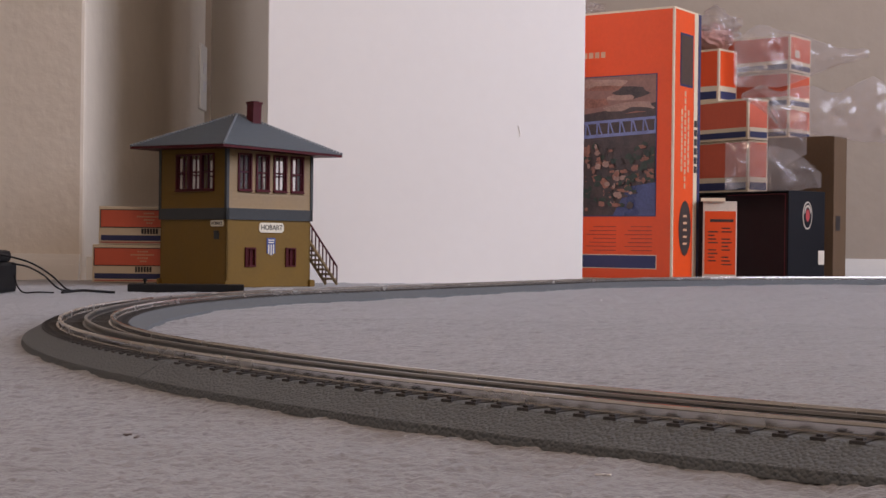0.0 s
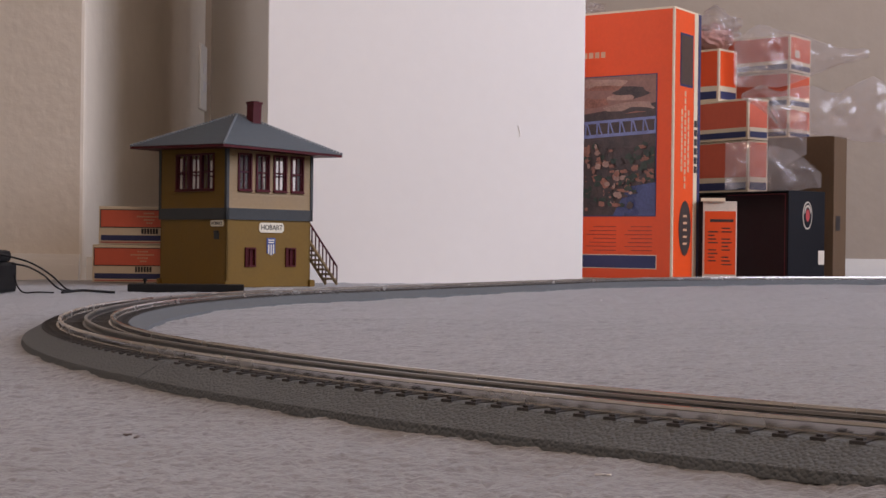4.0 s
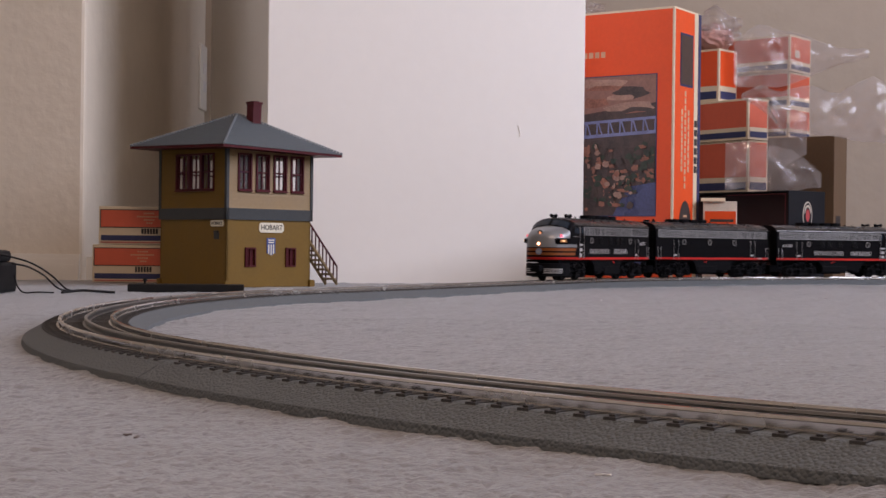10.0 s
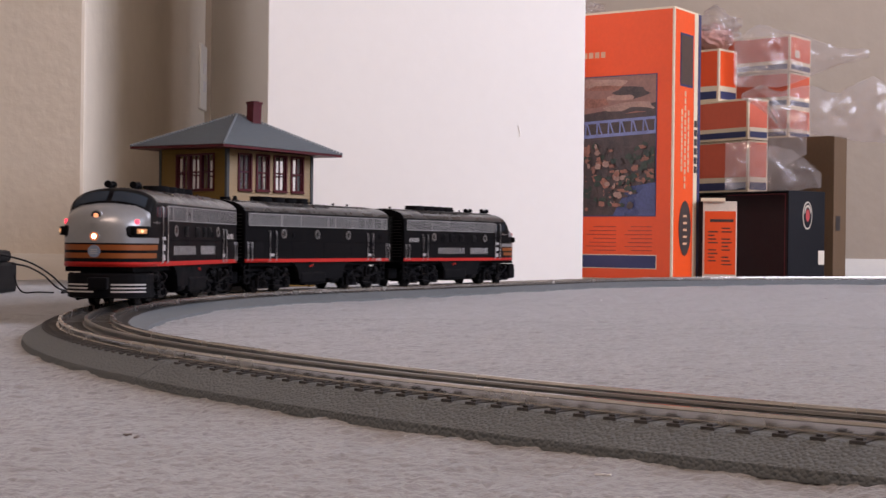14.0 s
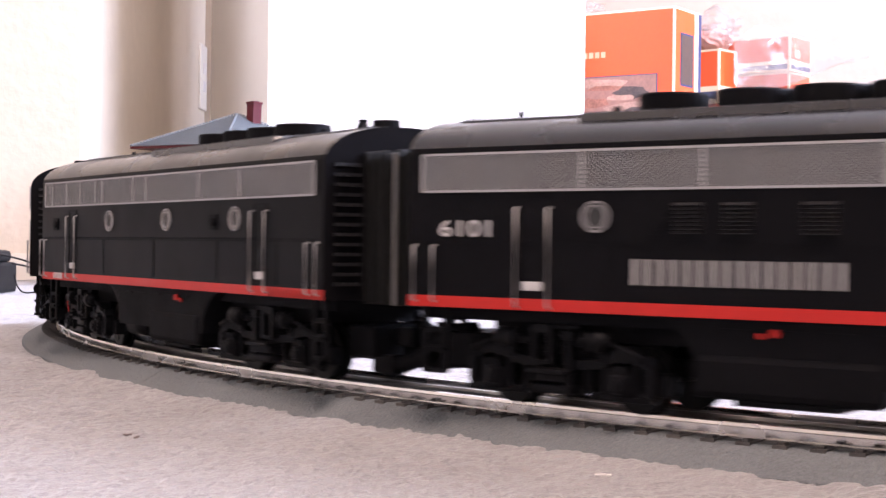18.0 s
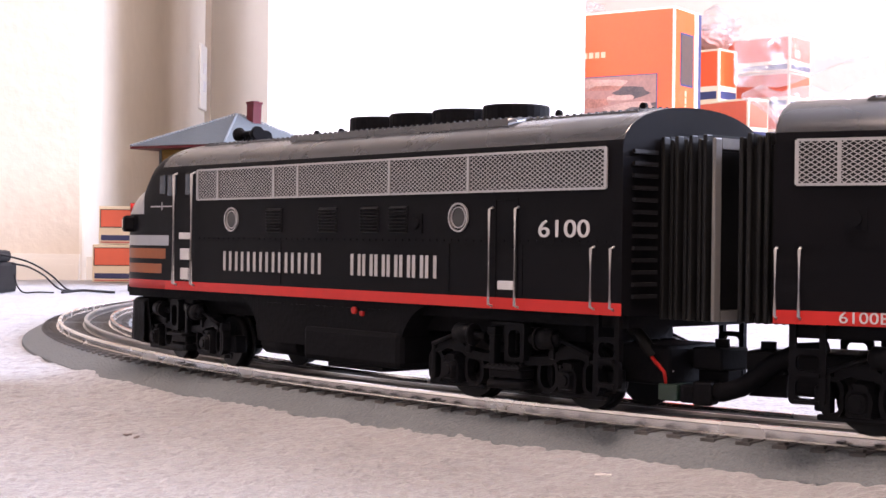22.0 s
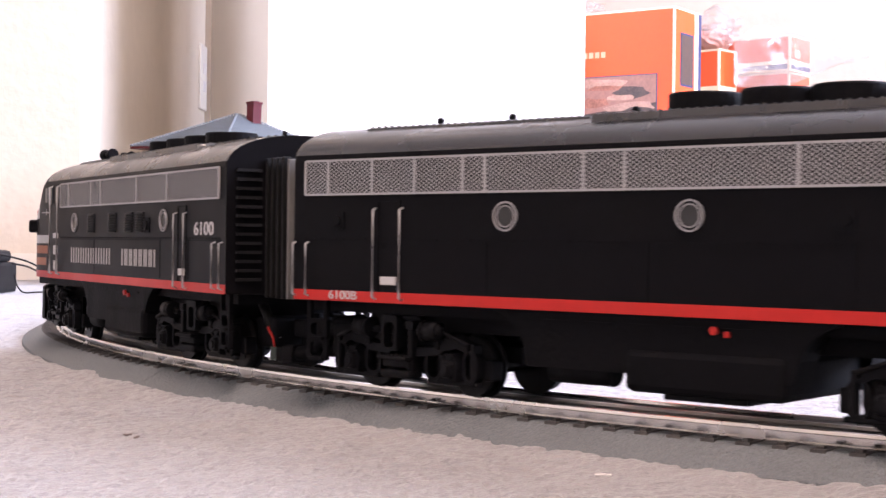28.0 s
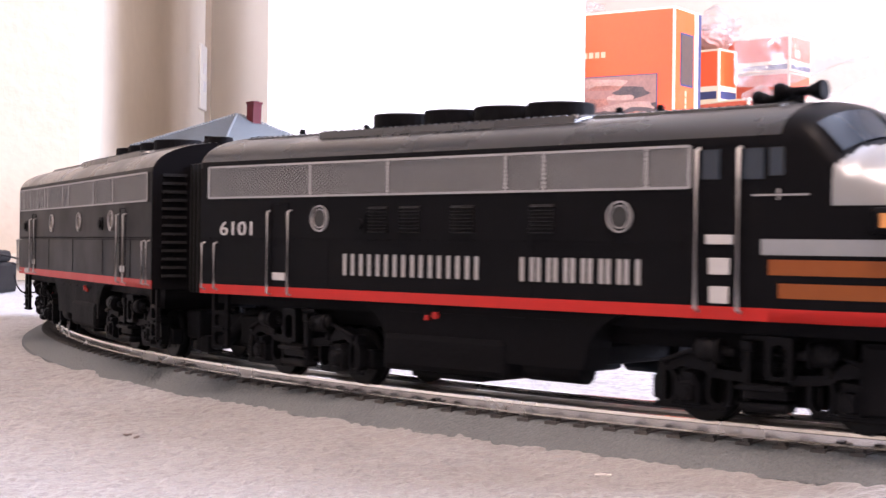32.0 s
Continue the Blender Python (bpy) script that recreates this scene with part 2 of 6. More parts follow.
def wall(name, x0, x1, y0, y1, z0, z1, label, mat=WALL, bevel=0.0):
    bm = bmesh.new()
    box(bm, x0, x1, y0, y1, z0, z1, bevel=bevel)
    return tagged(part(name, bm, mat), label, "wall", kind="structure")


CORNER = Vector((-0.552, 2.235))
wall("wall_north_left", WEST, CORNER.x, CORNER.y, CORNER.y + 1.2, -0.02, TOP, "cream painted wall with orange-peel texture and rounded corner", bevel=0.006)
wall("wall_north", CORNER.x, EAST, NORTH, NORTH + 0.1, -0.02, TOP, "warm beige wall behind the boxes, colour darkened for shade", WALLB)
wall("wall_west", WEST - 0.1, WEST, SOUTH, CORNER.y, -0.02, TOP, "cream painted side wall")
wall("wall_south", WEST, EAST, SOUTH - 0.1, SOUTH, -0.02, TOP, "cream painted wall behind the camera")
bm = bmesh.new()
box(bm, EAST, EAST + 0.12, SOUTH, NORTH, -0.02, WIN_Z0)
box(bm, EAST, EAST + 0.12, SOUTH, NORTH, WIN_Z1, TOP)
box(bm, EAST, EAST + 0.12, SOUTH, WIN_Y0, WIN_Z0, WIN_Z1)
box(bm, EAST, EAST + 0.12, WIN_Y1, NORTH, WIN_Z0, WIN_Z1)
tagged(part("wall_east", bm, WALL), "cream painted wall with a window opening", "wall", kind="structure")
win = thing("window_1", Matrix.Translation((EAST + 0.06, 0, 0)), "white framed window letting in daylight", "window", kind="structure")
bm = bmesh.new()
for y0, y1, z0, z1 in ((WIN_Y0, WIN_Y1, WIN_Z0, WIN_Z0 + 0.02), (WIN_Y0, WIN_Y1, WIN_Z1 - 0.02, WIN_Z1), (WIN_Y0, WIN_Y0 + 0.02, WIN_Z0 + 0.02, WIN_Z1 - 0.02),
                       (WIN_Y1 - 0.02, WIN_Y1, WIN_Z0 + 0.02, WIN_Z1 - 0.02)):
    box(bm, -0.01, 0.03, y0, y1, z0, z1)
part("window_frame", bm, TRIM, win)
bm = bmesh.new()
box(bm, 0.008, 0.012, WIN_Y0 + 0.02, WIN_Y1 - 0.02, WIN_Z0 + 0.02, WIN_Z1 - 0.02)
pane = part("pane", bm, glass("window_glass", (1, 1, 1), 0.02, 0.1), win)
pane.visible_shadow = False
bm = bmesh.new()
box(bm, WEST - 0.1, EAST + 0.12, SOUTH - 0.1, NORTH + 0.1, TOP, TOP + 0.08)
tagged(part("ceiling", bm, CEIL), "plain white painted ceiling", "ceiling", kind="structure")
# panel body for the added fill lamp, out of view
lamp = thing("ceiling_lamp", Matrix.Translation((LAMP_X, LAMP_Y, TOP)), "unseen square frosted flush ceiling panel lamp, lit, added as fill", "lamp")
bm = bmesh.new()
box(bm, -0.44, 0.44, -0.44, 0.44, -0.06, 0.0, bevel=0.006)
part("housing", bm, TRIM, lamp)
bm = bmesh.new()
box(bm, -0.40, 0.40, -0.40, 0.40, -0.066, -0.060)
part("diffuser", bm, glow("fill_lamp_glow", (1.0, 0.8, 0.6), 2.0), lamp)


def baseboard(name, x0, x1, y, label):
    bm = bmesh.new()
    box(bm, x0, x1, y - 0.010, y, -0.004, 0.024)
    box(bm, x0, x1, y - 0.0075, y, 0.024, 0.033)
    box(bm, x0, x1, y - 0.0045, y, 0.033, 0.040)
    tagged(part(name, bm, TRIM), label, "baseboard", kind="structure")


baseboard("baseboard", WEST, CORNER.x - 0.004, CORNER.y, "low cream painted moulded baseboard")
baseboard("baseboard", CORNER.x, EAST, NORTH, "low cream painted moulded baseboard")
bm = bmesh.new()
box(bm, CORNER.x, CORNER.x + 0.01, CORNER.y + 0.02, NORTH, -0.004, 0.036)
tagged(part("baseboard", bm, TRIM), "low cream painted moulded baseboard", "baseboard", kind="structure")

outlet = thing("wall_outlet", Matrix.Translation((CORNER.x, 3.305, 0.433)), "white plastic electrical outlet plate on the wall", "outlet")
bm = bmesh.new()
box(bm, 0, 0.006, -0.040, 0.040, -0.0735, 0.0735, bevel=0.002)
part("plate", bm, TRIM, outlet)
bm = bmesh.new()
for z in (-0.02, 0.02):
    box(bm, 0.006, 0.0075, -0.014, 0.014, z - 0.012, z + 0.012)
part("socket_face", bm, BOARDEDGE, outlet)


# ---- folding white board behind the tower ----
def folding_board():
    t = thing("folding_board", Matrix(), "tall plain white folding display board standing on the carpet", "board")
    a, b, c, d0 = Vector((-0.2746, 2.262)), Vector((0.2255, 2.355)), Vector((-0.4766, 2.970)), Vector((0.1900, 2.960))
    # the last wing is unseen, added to block window light from the left wall
    for name, p, q in (("front_panel", a, b), ("side_or_light_block", a, c), ("side_or_light_block", b + Vector((-0.010, 0.010)), d0)):
        d = (q - p).normalized()
        n = Vector((-d.y, d.x)) if name == "front_panel" else Vector((d.y, -d.x))
        m = Matrix(((d.x, n.x, 0, p.x), (d.y, n.y, 0, p.y), (0, 0, 1, 0), (0, 0, 0, 1)))
        bm = bmesh.new()
        L = (q - p).length
        box(bm, 0.0 if name == "front_panel" else 0.007, L, 0.0, 0.006, -0.002, 1.05, bevel=0.0008)
        ob = part(name, bm, BOARD, t)
        ob.matrix_basis = m
        if name == "front_panel":
            bm = bmesh.new()
            for k in range(5):
                tube(bm, (0.4015 + 0.0018 * math.sin(k), -0.0004, 0.236 + 0.0036 * k), (0.4015 + 0.0018 * math.sin(k + 1), -0.0004, 0.2396 + 0.0036 * k), 0.0007, 6)
            part("dent", bm, BOARD, ob, "small crease dented into the board")


folding_board()
for x, y, mat in ((227, 0.445, LINT), (1075, 0.378, LINTW), (1065, 1.62, LINTW), (1462, 1.75, LINT), (240, 0.44, LINT)):
    bm = bmesh.new()
    for k in range(3):
        p = Vector((random.uniform(-1, 1), random.uniform(-1, 1), random.uniform(0.2, 1))) * 0.0006
        wire(bm, [p, p + Vector((random.uniform(-1, 1), random.uniform(-1, 1), 0.2)) * 0.0014, p + Vector((random.uniform(-1, 1), random.uniform(-1, 1), 0.1)) * 0.002], 0.0003, 4)
    o = part("lint_speck", bm, mat)
    tagged(o, "dark speck of lint lying on the carpet" if mat is LINT else "white speck of fluff lying on the carpet", "lint", "specks on the carpet")
    o.matrix_basis = Matrix.Translation(((x - 784) / 2580 * y, y, 0.0012))


# ---- track ----
def across(s, o, z):
    """The point o metres outward from the centre line at the length s, at the height z."""
    p, a = track_point(s), track_turn(s)
    return Vector((p.x + o * math.sin(a), p.y - o * math.cos(a), z))


def swept(bm, prof, s0, s1, step, mi=0, smooth=False, closed=False):
    n = max(2, int(math.ceil((s1 - s0) / step)))
    rows = [[bm.verts.new(across(s0 + (s1 - s0) * i / n, o, z)) for o, z in prof] for i in range(n + 1)]
    k = len(prof)
    for a, b in zip(rows, rows[1:]):
        for j in range(k if closed else k - 1):
            f = bm.faces.new((a[j], a[(j + 1) % k], b[(j + 1) % k], b[j]))
            f.material_index, f.smooth = mi, smooth
    if closed:
        bm.faces.new(rows[0])
        bm.faces.new(rows[-1])


BED_TOP = RAIL - 0.0042
TIE_STEP = radians(0.660) * RAD


SECTIONS = []                     # every section: (thing, start, end)


def track_section(s0, s1, ties=True):
    t = thing("track_section", Matrix(), "grey plastic roadbed track section with three metal rails", "track", "sections of the toy railway")
    SECTIONS.append((t, s0, s1))
    e = 0.0003
    bm = bmesh.new()
    swept(bm, [(-0.0385, -0.002), (-0.0375, 0.0012), (-0.0262, BED_TOP - 0.0004), (-0.0250, BED_TOP), (0.0250, BED_TOP), (0.0262, BED_TOP - 0.0004), (0.0375, 0.0012), (0.0385, -0.002)],
          s0 + e, s1 - e, 0.012, closed=True)
    part("roadbed", bm, ROADBED, t)
    for o in (-0.01588, 0.0, 0.01588):
        bm = bmesh.new()
        w = 0.0011
        swept(bm, [(o - 0.0019, BED_TOP), (o - 0.0019, BED_TOP + 0.0006), (o - w * 0.6, BED_TOP + 0.0009), (o - w * 0.6, RAIL - 0.0012), (o - w, RAIL - 0.0009), (o - w * 0.8, RAIL),
                   (o + w * 0.8, RAIL), (o + w, RAIL - 0.0009), (o + w * 0.6, RAIL - 0.0012), (o + w * 0.6, BED_TOP + 0.0009), (o + 0.0019, BED_TOP + 0.0006), (o + 0.0019, BED_TOP)],
              s0 + e, s1 - e, 0.012, closed=True)
        part("rail", bm, RAILC if o == 0 else RAILM, t)
    if not ties:
        return t
    first = math.ceil((s0 + 0.004 - TIE_PHASE) / TIE_STEP)
    last = math.floor((s1 - 0.004 - TIE_PHASE) / TIE_STEP)
    for k in range(first, last + 1):
        s = TIE_PHASE + k * TIE_STEP
        p, a = track_point(s), track_turn(s)
        o = new("tie", TIE_MESH)
        o.parent = t
        o.matrix_basis = Matrix.Translation((p.x, p.y, BED_TOP)) @ Matrix.Rotation(a, 4, "Z")
    return t


TIE_PHASE = (radians(228.71) - A0) * RAD
bm = bmesh.new()
box(bm, -0.0022, 0.0022, -0.0264, 0.0264, -0.0018, 0.0004)
for y in (-0.0236, 0.0236):
    box(bm, -0.0010, 0.0010, y - 0.0014, y + 0.0014, 0.0004, 0.0011)
bmesh.ops.recalc_face_normals(bm, faces=bm.faces)
TIE_MESH = bpy.data.meshes.new("tie")
bm.to_mesh(TIE_MESH)
bm.free()
TIE_MESH.materials.append(TIE)

JOINT = 1.007                    # a joint on the near curve
SEC = radians(22.5) * RAD
for k in range(-2, 5):
    track_section(max(0.0, JOINT + (k - 1) * SEC), JOINT + k * SEC)
for k in range(3):
    track_section(-STRAIGHT * (k + 1) / 3, -STRAIGHT * k / 3)
for k in range(11):
    track_section(-STRAIGHT - (k + 1) * 0.38, -STRAIGHT - k * 0.38, ties=k < 4)


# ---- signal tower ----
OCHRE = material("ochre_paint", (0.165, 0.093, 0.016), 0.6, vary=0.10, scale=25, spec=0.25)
CREAM = material("tan_clapboard", (0.27, 0.18, 0.085), 0.6, vary=0.10, scale=25)
SLATE = material("grey_green_trim_paint", (0.05, 0.055, 0.058), 0.6, vary=0.12, scale=30, spec=0.2)
MAROON = material("maroon_paint", (0.070, 0.008, 0.012), 0.5, vary=0.15, scale=40, spec=0.15)
ROOFT = material("blue_grey_shingle", (0.17, 0.20, 0.225), 0.6, vary=0.15, scale=60)
SIGNW = material("cream_sign_paint", (0.66, 0.62, 0.50), 0.6, vary=0.06, scale=60)
SIGNK = material("black_sign_paint", (0.02, 0.02, 0.02), 0.6)
SHIELDB = material("blue_shield_paint", (0.03, 0.06, 0.22), 0.5)
TOWERGL = glass("tower_window_glass", (0.9, 0.92, 0.95), 0.05, 0.05)
INSIDE = material("tower_interior", (0.12, 0.09, 0.06), 0.8)

TW_L, TW_S = 0.150, 0.147         # long and short side
TURN_T = 47.0
BAND0, BAND1, EAVE_T, RIDGE_T = 0.0915, 0.1070, 0.1900, 0.2410


def wall_with_windows(bm, along, z0, z1, holes, out, mi):
    """Wall strip in the plane of `along` (origin, direction, length), 3 mm thick, with rectangular holes."""
    o, d, length = along
    xs = sorted({0.0, length, *[h[0] for h in holes], *[h[1] for h in holes]})
    zs = sorted({z0, z1, *[h[2] for h in holes], *[h[3] for h in holes]})
    m = Matrix(((d.x, out.x, 0, o.x), (d.y, out.y, 0, o.y), (0, 0, 1, 0), (0, 0, 0, 1)))
    grid = [[[bm.verts.new(m @ Vector((x, y, z))) for z in zs] for x in xs] for y in (0.0, -0.003)]

    def solid(i, k):
        if not (0 <= i < len(xs) - 1 and 0 <= k < len(zs) - 1):
            return False
        mx, mz = (xs[i] + xs[i + 1]) / 2, (zs[k] + zs[k + 1]) / 2
        return not any(h[0] < mx < h[1] and h[2] < mz < h[3] for h in holes)
    F, B = grid
    for i in range(len(xs) - 1):
        for k in range(len(zs) - 1):
            if not solid(i, k):
                continue
            for g in (F, B):
                bm.faces.new((g[i][k], g[i + 1][k], g[i + 1][k + 1], g[i][k + 1])).material_index = mi
            for ok, (a, b) in ((solid(i - 1, k), ((i, k), (i, k + 1))), (solid(i + 1, k), ((i + 1, k), (i + 1, k + 1))),
                               (solid(i, k - 1), ((i, k), (i + 1, k))), (solid(i, k + 1), ((i, k + 1), (i + 1, k + 1)))):
                if not ok:
                    bm.faces.new((F[a[0]][a[1]], F[b[0]][b[1]], B[b[0]][b[1]], B[a[0]][a[1]])).material_index = mi


def frame_ring(bm, a, b, z0, z1, f, y0, y1, m):
    """A rectangular frame in one piece round the opening a..b, z0..z1."""
    inner = [(a, z0), (b, z0), (b, z1), (a, z1)]
    outer = [(a - f, z0 - f), (b + f, z0 - f), (b + f, z1 + f), (a - f, z1 + f)]
    V = [[bm.verts.new(m @ Vector((x, y, z))) for x, z in ring] for y in (y0, y1) for ring in (inner, outer)]
    for k in range(4):
        n = (k + 1) % 4
        for p, q in ((0, 1), (2, 3), (0, 2), (1, 3)):
            bm.faces.new((V[p][k], V[p][n], V[q][n], V[q][k]))


def tower():
    t = thing("signal_tower", pose(-0.290, 1.950, 0, 0, 0, TURN_T), "two-storey ochre toy signal tower with grey hipped roof", "toy building")
    L, S = TW_L, TW_S
    X, Y = Vector((1, 0)), Vector((0, 1))
    faces = {"front": (Vector((0, 0)), X, L, -Y), "side": (Vector((0, 0)), Y, S, -X), "back": (Vector((0, S)), X, L, Y), "far": (Vector((L, 0)), Y, S, X)}
    four = [(0.0200 + 0.0312 * k, 0.0390 + 0.0312 * k, 0.1335, 0.1790) for k in range(4)]
    three = [(0.0280, 0.1080, 0.1335, 0.1790)]
    for name, (o, d, n, out) in faces.items():
        holes = four if name in ("front", "back") else three
        low = [(0.034, 0.048, 0.030, 0.052), (0.106, 0.120, 0.030, 0.052)] if name == "front" else []
        bm = bmesh.new()
        wall_with_windows(bm, (o, d, n), 0.0, BAND0, low, out, 0)
        lower = part("lower_wall", bm, OCHRE, t)
        bm = bmesh.new()
        wall_with_windows(bm, (o, d, n), BAND1, EAVE_T, holes, out, 0)
        m = Matrix(((d.x, out.x, 0, o.x), (d.y, out.y, 0, o.y), (0, 0, 1, 0), (0, 0, 0, 1)))
        rows = 20
        for k in range(rows):
            za = BAND1 + (EAVE_T - BAND1) * k / rows
            zb = BAND1 + (EAVE_T - BAND1) * (k + 1) / rows
            cuts = [0.0]
            for h in holes:
                if h[2] - 0.004 < (za + zb) / 2 < h[3] + 0.002:
                    cuts += [h[0] - 0.002, h[1] + 0.002]
            cuts.append(n)
            for a, b in zip(cuts[::2], cuts[1::2]):
                quad(bm, [m @ Vector((a, 0.0016, za)), m @ Vector((b, 0.0016, za)), m @ Vector((b, 0.0003, zb)), m @ Vector((a, 0.0003, zb))])
                quad(bm, [m @ Vector((a, 0.0, za)), m @ Vector((b, 0.0, za)), m @ Vector((b, 0.0016, za)), m @ Vector((a, 0.0016, za))])
        # front and far walls in lighter tan, side and back in darker ochre
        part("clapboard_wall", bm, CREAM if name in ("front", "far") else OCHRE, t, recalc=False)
        bm = bmesh.new()
        box(bm, -0.0022, n + 0.0022, -0.003, 0.0022, BAND0, BAND1, 0, m)
        part("belt_course", bm, SLATE, t, "grey belt board between the storeys")
        for h in holes:
            parts = [(h[0], h[1])] if name in ("front", "back") else [(h[0] + (h[1] - h[0]) * k / 3, h[0] + (h[1] - h[0]) * (k + 1) / 3) for k in range(3)]
            for a, b in parts:
                bm = bmesh.new()
                f = 0.0026
                frame_ring(bm, a, b, h[2], h[3], f, -0.002, 0.0026, m)
                w = part("window", bm, MAROON, t, "maroon sash window")
                bm = bmesh.new()
                box(bm, a - f, b + f, 0.0, 0.0042, h[2] - f - 0.001, h[2] - f + 0.001, 0, m)
                part("sill", bm, MAROON, w)
                bm = bmesh.new()
                mz, mx = (h[2] + h[3]) / 2, (a + b) / 2
                box(bm, a, b, -0.0022, 0.0006, mz - 0.0011, mz + 0.0011, 0, m)
                box(bm, a, a + 0.0022, -0.0022, 0.0004, h[2], h[3], 0, m)
                box(bm, b - 0.0022, b, -0.0022, 0.0004, h[2], h[3], 0, m)
                box(bm, mx - 0.0007, mx + 0.0007, -0.0018, 0.0002, h[2], h[3], 0, m)
                part("sash", bm, MAROON, w)
                bm = bmesh.new()
                box(bm, a, b, -0.0016, -0.0012, h[2], h[3], 0, m)
                pane = part("pane", bm, TOWERGL, w)
                pane.visible_shadow = False
        for h in low:
            bm = bmesh.new()
            f = 0.0022
            frame_ring(bm, h[0], h[1], h[2], h[3], f, -0.001, 0.0022, m)
            mx, mz = (h[0] + h[1]) / 2, (h[2] + h[3]) / 2
            box(bm, mx - 0.0007, mx + 0.0007, -0.001, 0.0008, h[2], h[3], 0, m)
            box(bm, h[0], h[1], -0.001, 0.0008, mz - 0.0007, mz + 0.0007, 0, m)
            w = part("window", bm, MAROON, t, "small maroon basement window")
            bm = bmesh.new()
            box(bm, h[0], h[1], -0.0028, -0.0012, h[2], h[3], 0, m)
            part("pane", bm, MAROON, w)
    for x, y in ((0, 0), (L, 0), (0, S), (L, S)):
        bm = bmesh.new()
        box(bm, x - 0.0024, x + 0.0024, y - 0.0024, y + 0.0024, BAND1, EAVE_T, bevel=0.0004)
        part("corner_post", bm, SLATE, t)
        bm = bmesh.new()
        box(bm, x - 0.003 if x else x - 0.004, x + 0.006, y - 0.004, y + 0.003, -0.001, 0.009, bevel=0.0006)
        part("corner_foot", bm, OCHRE, t)
    bm = bmesh.new()
    box(bm, 0.003, L - 0.003, 0.003, S - 0.003, BAND0 + 0.002, BAND0 + 0.006)
    part("upper_floor", bm, INSIDE, t)
    # lever frame and desk silhouettes inside the upper room
    bm = bmesh.new()
    box(bm, 0.050, 0.130, 0.052, 0.070, BAND0 + 0.006, 0.128)
    for k in range(9):
        box(bm, 0.054 + 0.008 * k, 0.056 + 0.008 * k, 0.058, 0.061, 0.128, 0.146)
    part("lever_frame", bm, INSIDE, t)
    # hipped roof
    e = 0.031
    rise = (RIDGE_T - EAVE_T)
    half_s = S / 2 + e
    bm = bmesh.new()
    A = [Vector((-e, -e, EAVE_T)), Vector((L + e, -e, EAVE_T)), Vector((L + e, S + e, EAVE_T)), Vector((-e, S + e, EAVE_T))]
    R = [Vector((-e + half_s, S / 2, RIDGE_T)), Vector((L + e - half_s, S / 2, RIDGE_T))]

    def slope(bm, a, b, c, d, rows=22):
        """Overlapping rows of shingles between the eave a-b and the ridge d-c."""
        n = (b - a).cross(d - a).normalized()
        if n.z < 0:
            n = -n
        for k in range(rows):
            f0, f1 = k / rows, (k + 1) / rows
            p, q = a.lerp(d, f0), b.lerp(c, f0)
            r, s = b.lerp(c, f1), a.lerp(d, f1)
            d2 = (b - a).normalized()
            p0, p1, s0, s1 = [(v - a).dot(d2) for v in (p, q, s, r)]
            w = 0.0058
            for i in range(-1, int((b - a).length / w) + 2):
                x0, x1 = (i + 0.5 * (k % 2)) * w, (i + 1 + 0.5 * (k % 2)) * w - 0.0006
                lo0, lo1, hi0, hi1 = max(x0, p0), min(x1, p1), max(x0, s0), min(x1, s1)
                if lo1 - lo0 < 0.001 or hi1 - hi0 < 0.0003:
                    continue
                lift = n * (0.0010 + 0.0001 * ((i * 7 + k * 13) % 3))
                quad(bm, [p + d2 * (lo0 - p0) + lift, p + d2 * (lo1 - p0) + lift, s + d2 * (hi1 - s0) + n * 0.0002, s + d2 * (hi0 - s0) + n * 0.0002])
            quad(bm, [p, q, r, s])
    slope(bm, A[0], A[1], R[1], R[0])
    slope(bm, A[1], A[2], R[1], R[1])
    slope(bm, A[2], A[3], R[0], R[1])
    slope(bm, A[3], A[0], R[0], R[0])
    roof = part("roof", bm, ROOFT, t, "blue-grey shingled hipped roof", recalc=False)
    bm = bmesh.new()
    for a, b in ((A[0], R[0]), (A[1], R[1]), (A[2], R[1]), (A[3], R[0]), (R[0], R[1])):
        n = int((b - a).length / 0.0045)
        for k in range(n):
            p, q = a.lerp(b, k / n), a.lerp(b, (k + 0.8) / n)
            tube(bm, p + Vector((0, 0, 0.0012)), q + Vector((0, 0, 0.0008)), 0.0016, 6)
    part("ridge_cap", bm, ROOFT, roof)
    bm = bmesh.new()
    box(bm, -e, L + e, -e, S + e, EAVE_T - 0.0036, EAVE_T - 0.0004)
    eaves = part("eave_board", bm, MAROON, t, "maroon eave board")
    bm = bmesh.new()
    cx, cy = 0.0880, 0.0540
    box(bm, cx - 0.0073, cx + 0.0073, cy - 0.0073, cy + 0.0073, 0.210, 0.2560)
    box(bm, cx - 0.0086, cx + 0.0086, cy - 0.0086, cy + 0.0086, 0.2560, 0.2590, bevel=0.0005)
    box(bm, cx - 0.0050, cx + 0.0050, cy - 0.0050, cy + 0.0050, 0.2590, 0.2602)
    stack = part("chimney", bm, MAROON, t, "maroon chimney")
    askew = Matrix.Translation((L / 2, S / 2, EAVE_T)) @ Matrix.Rotation(radians(1.5), 4, Vector((math.sin(radians(TURN_T)), math.cos(radians(TURN_T)), 0))) @ Matrix.Translation((-L / 2, -S / 2, -EAVE_T))
    for piece in (roof, eaves, stack):
        piece.matrix_basis = askew
    # signs
    up = Matrix.Rotation(math.pi / 2, 4, "X")
    bm = bmesh.new()
    w, h, c = 0.0218, 0.0068, 0.003
    pts = [(-w, -h + c), (-w + c, -h), (w - c, -h), (w, -h + c), (w, h - c), (w - c, h), (-w + c, h), (-w, h - c)]
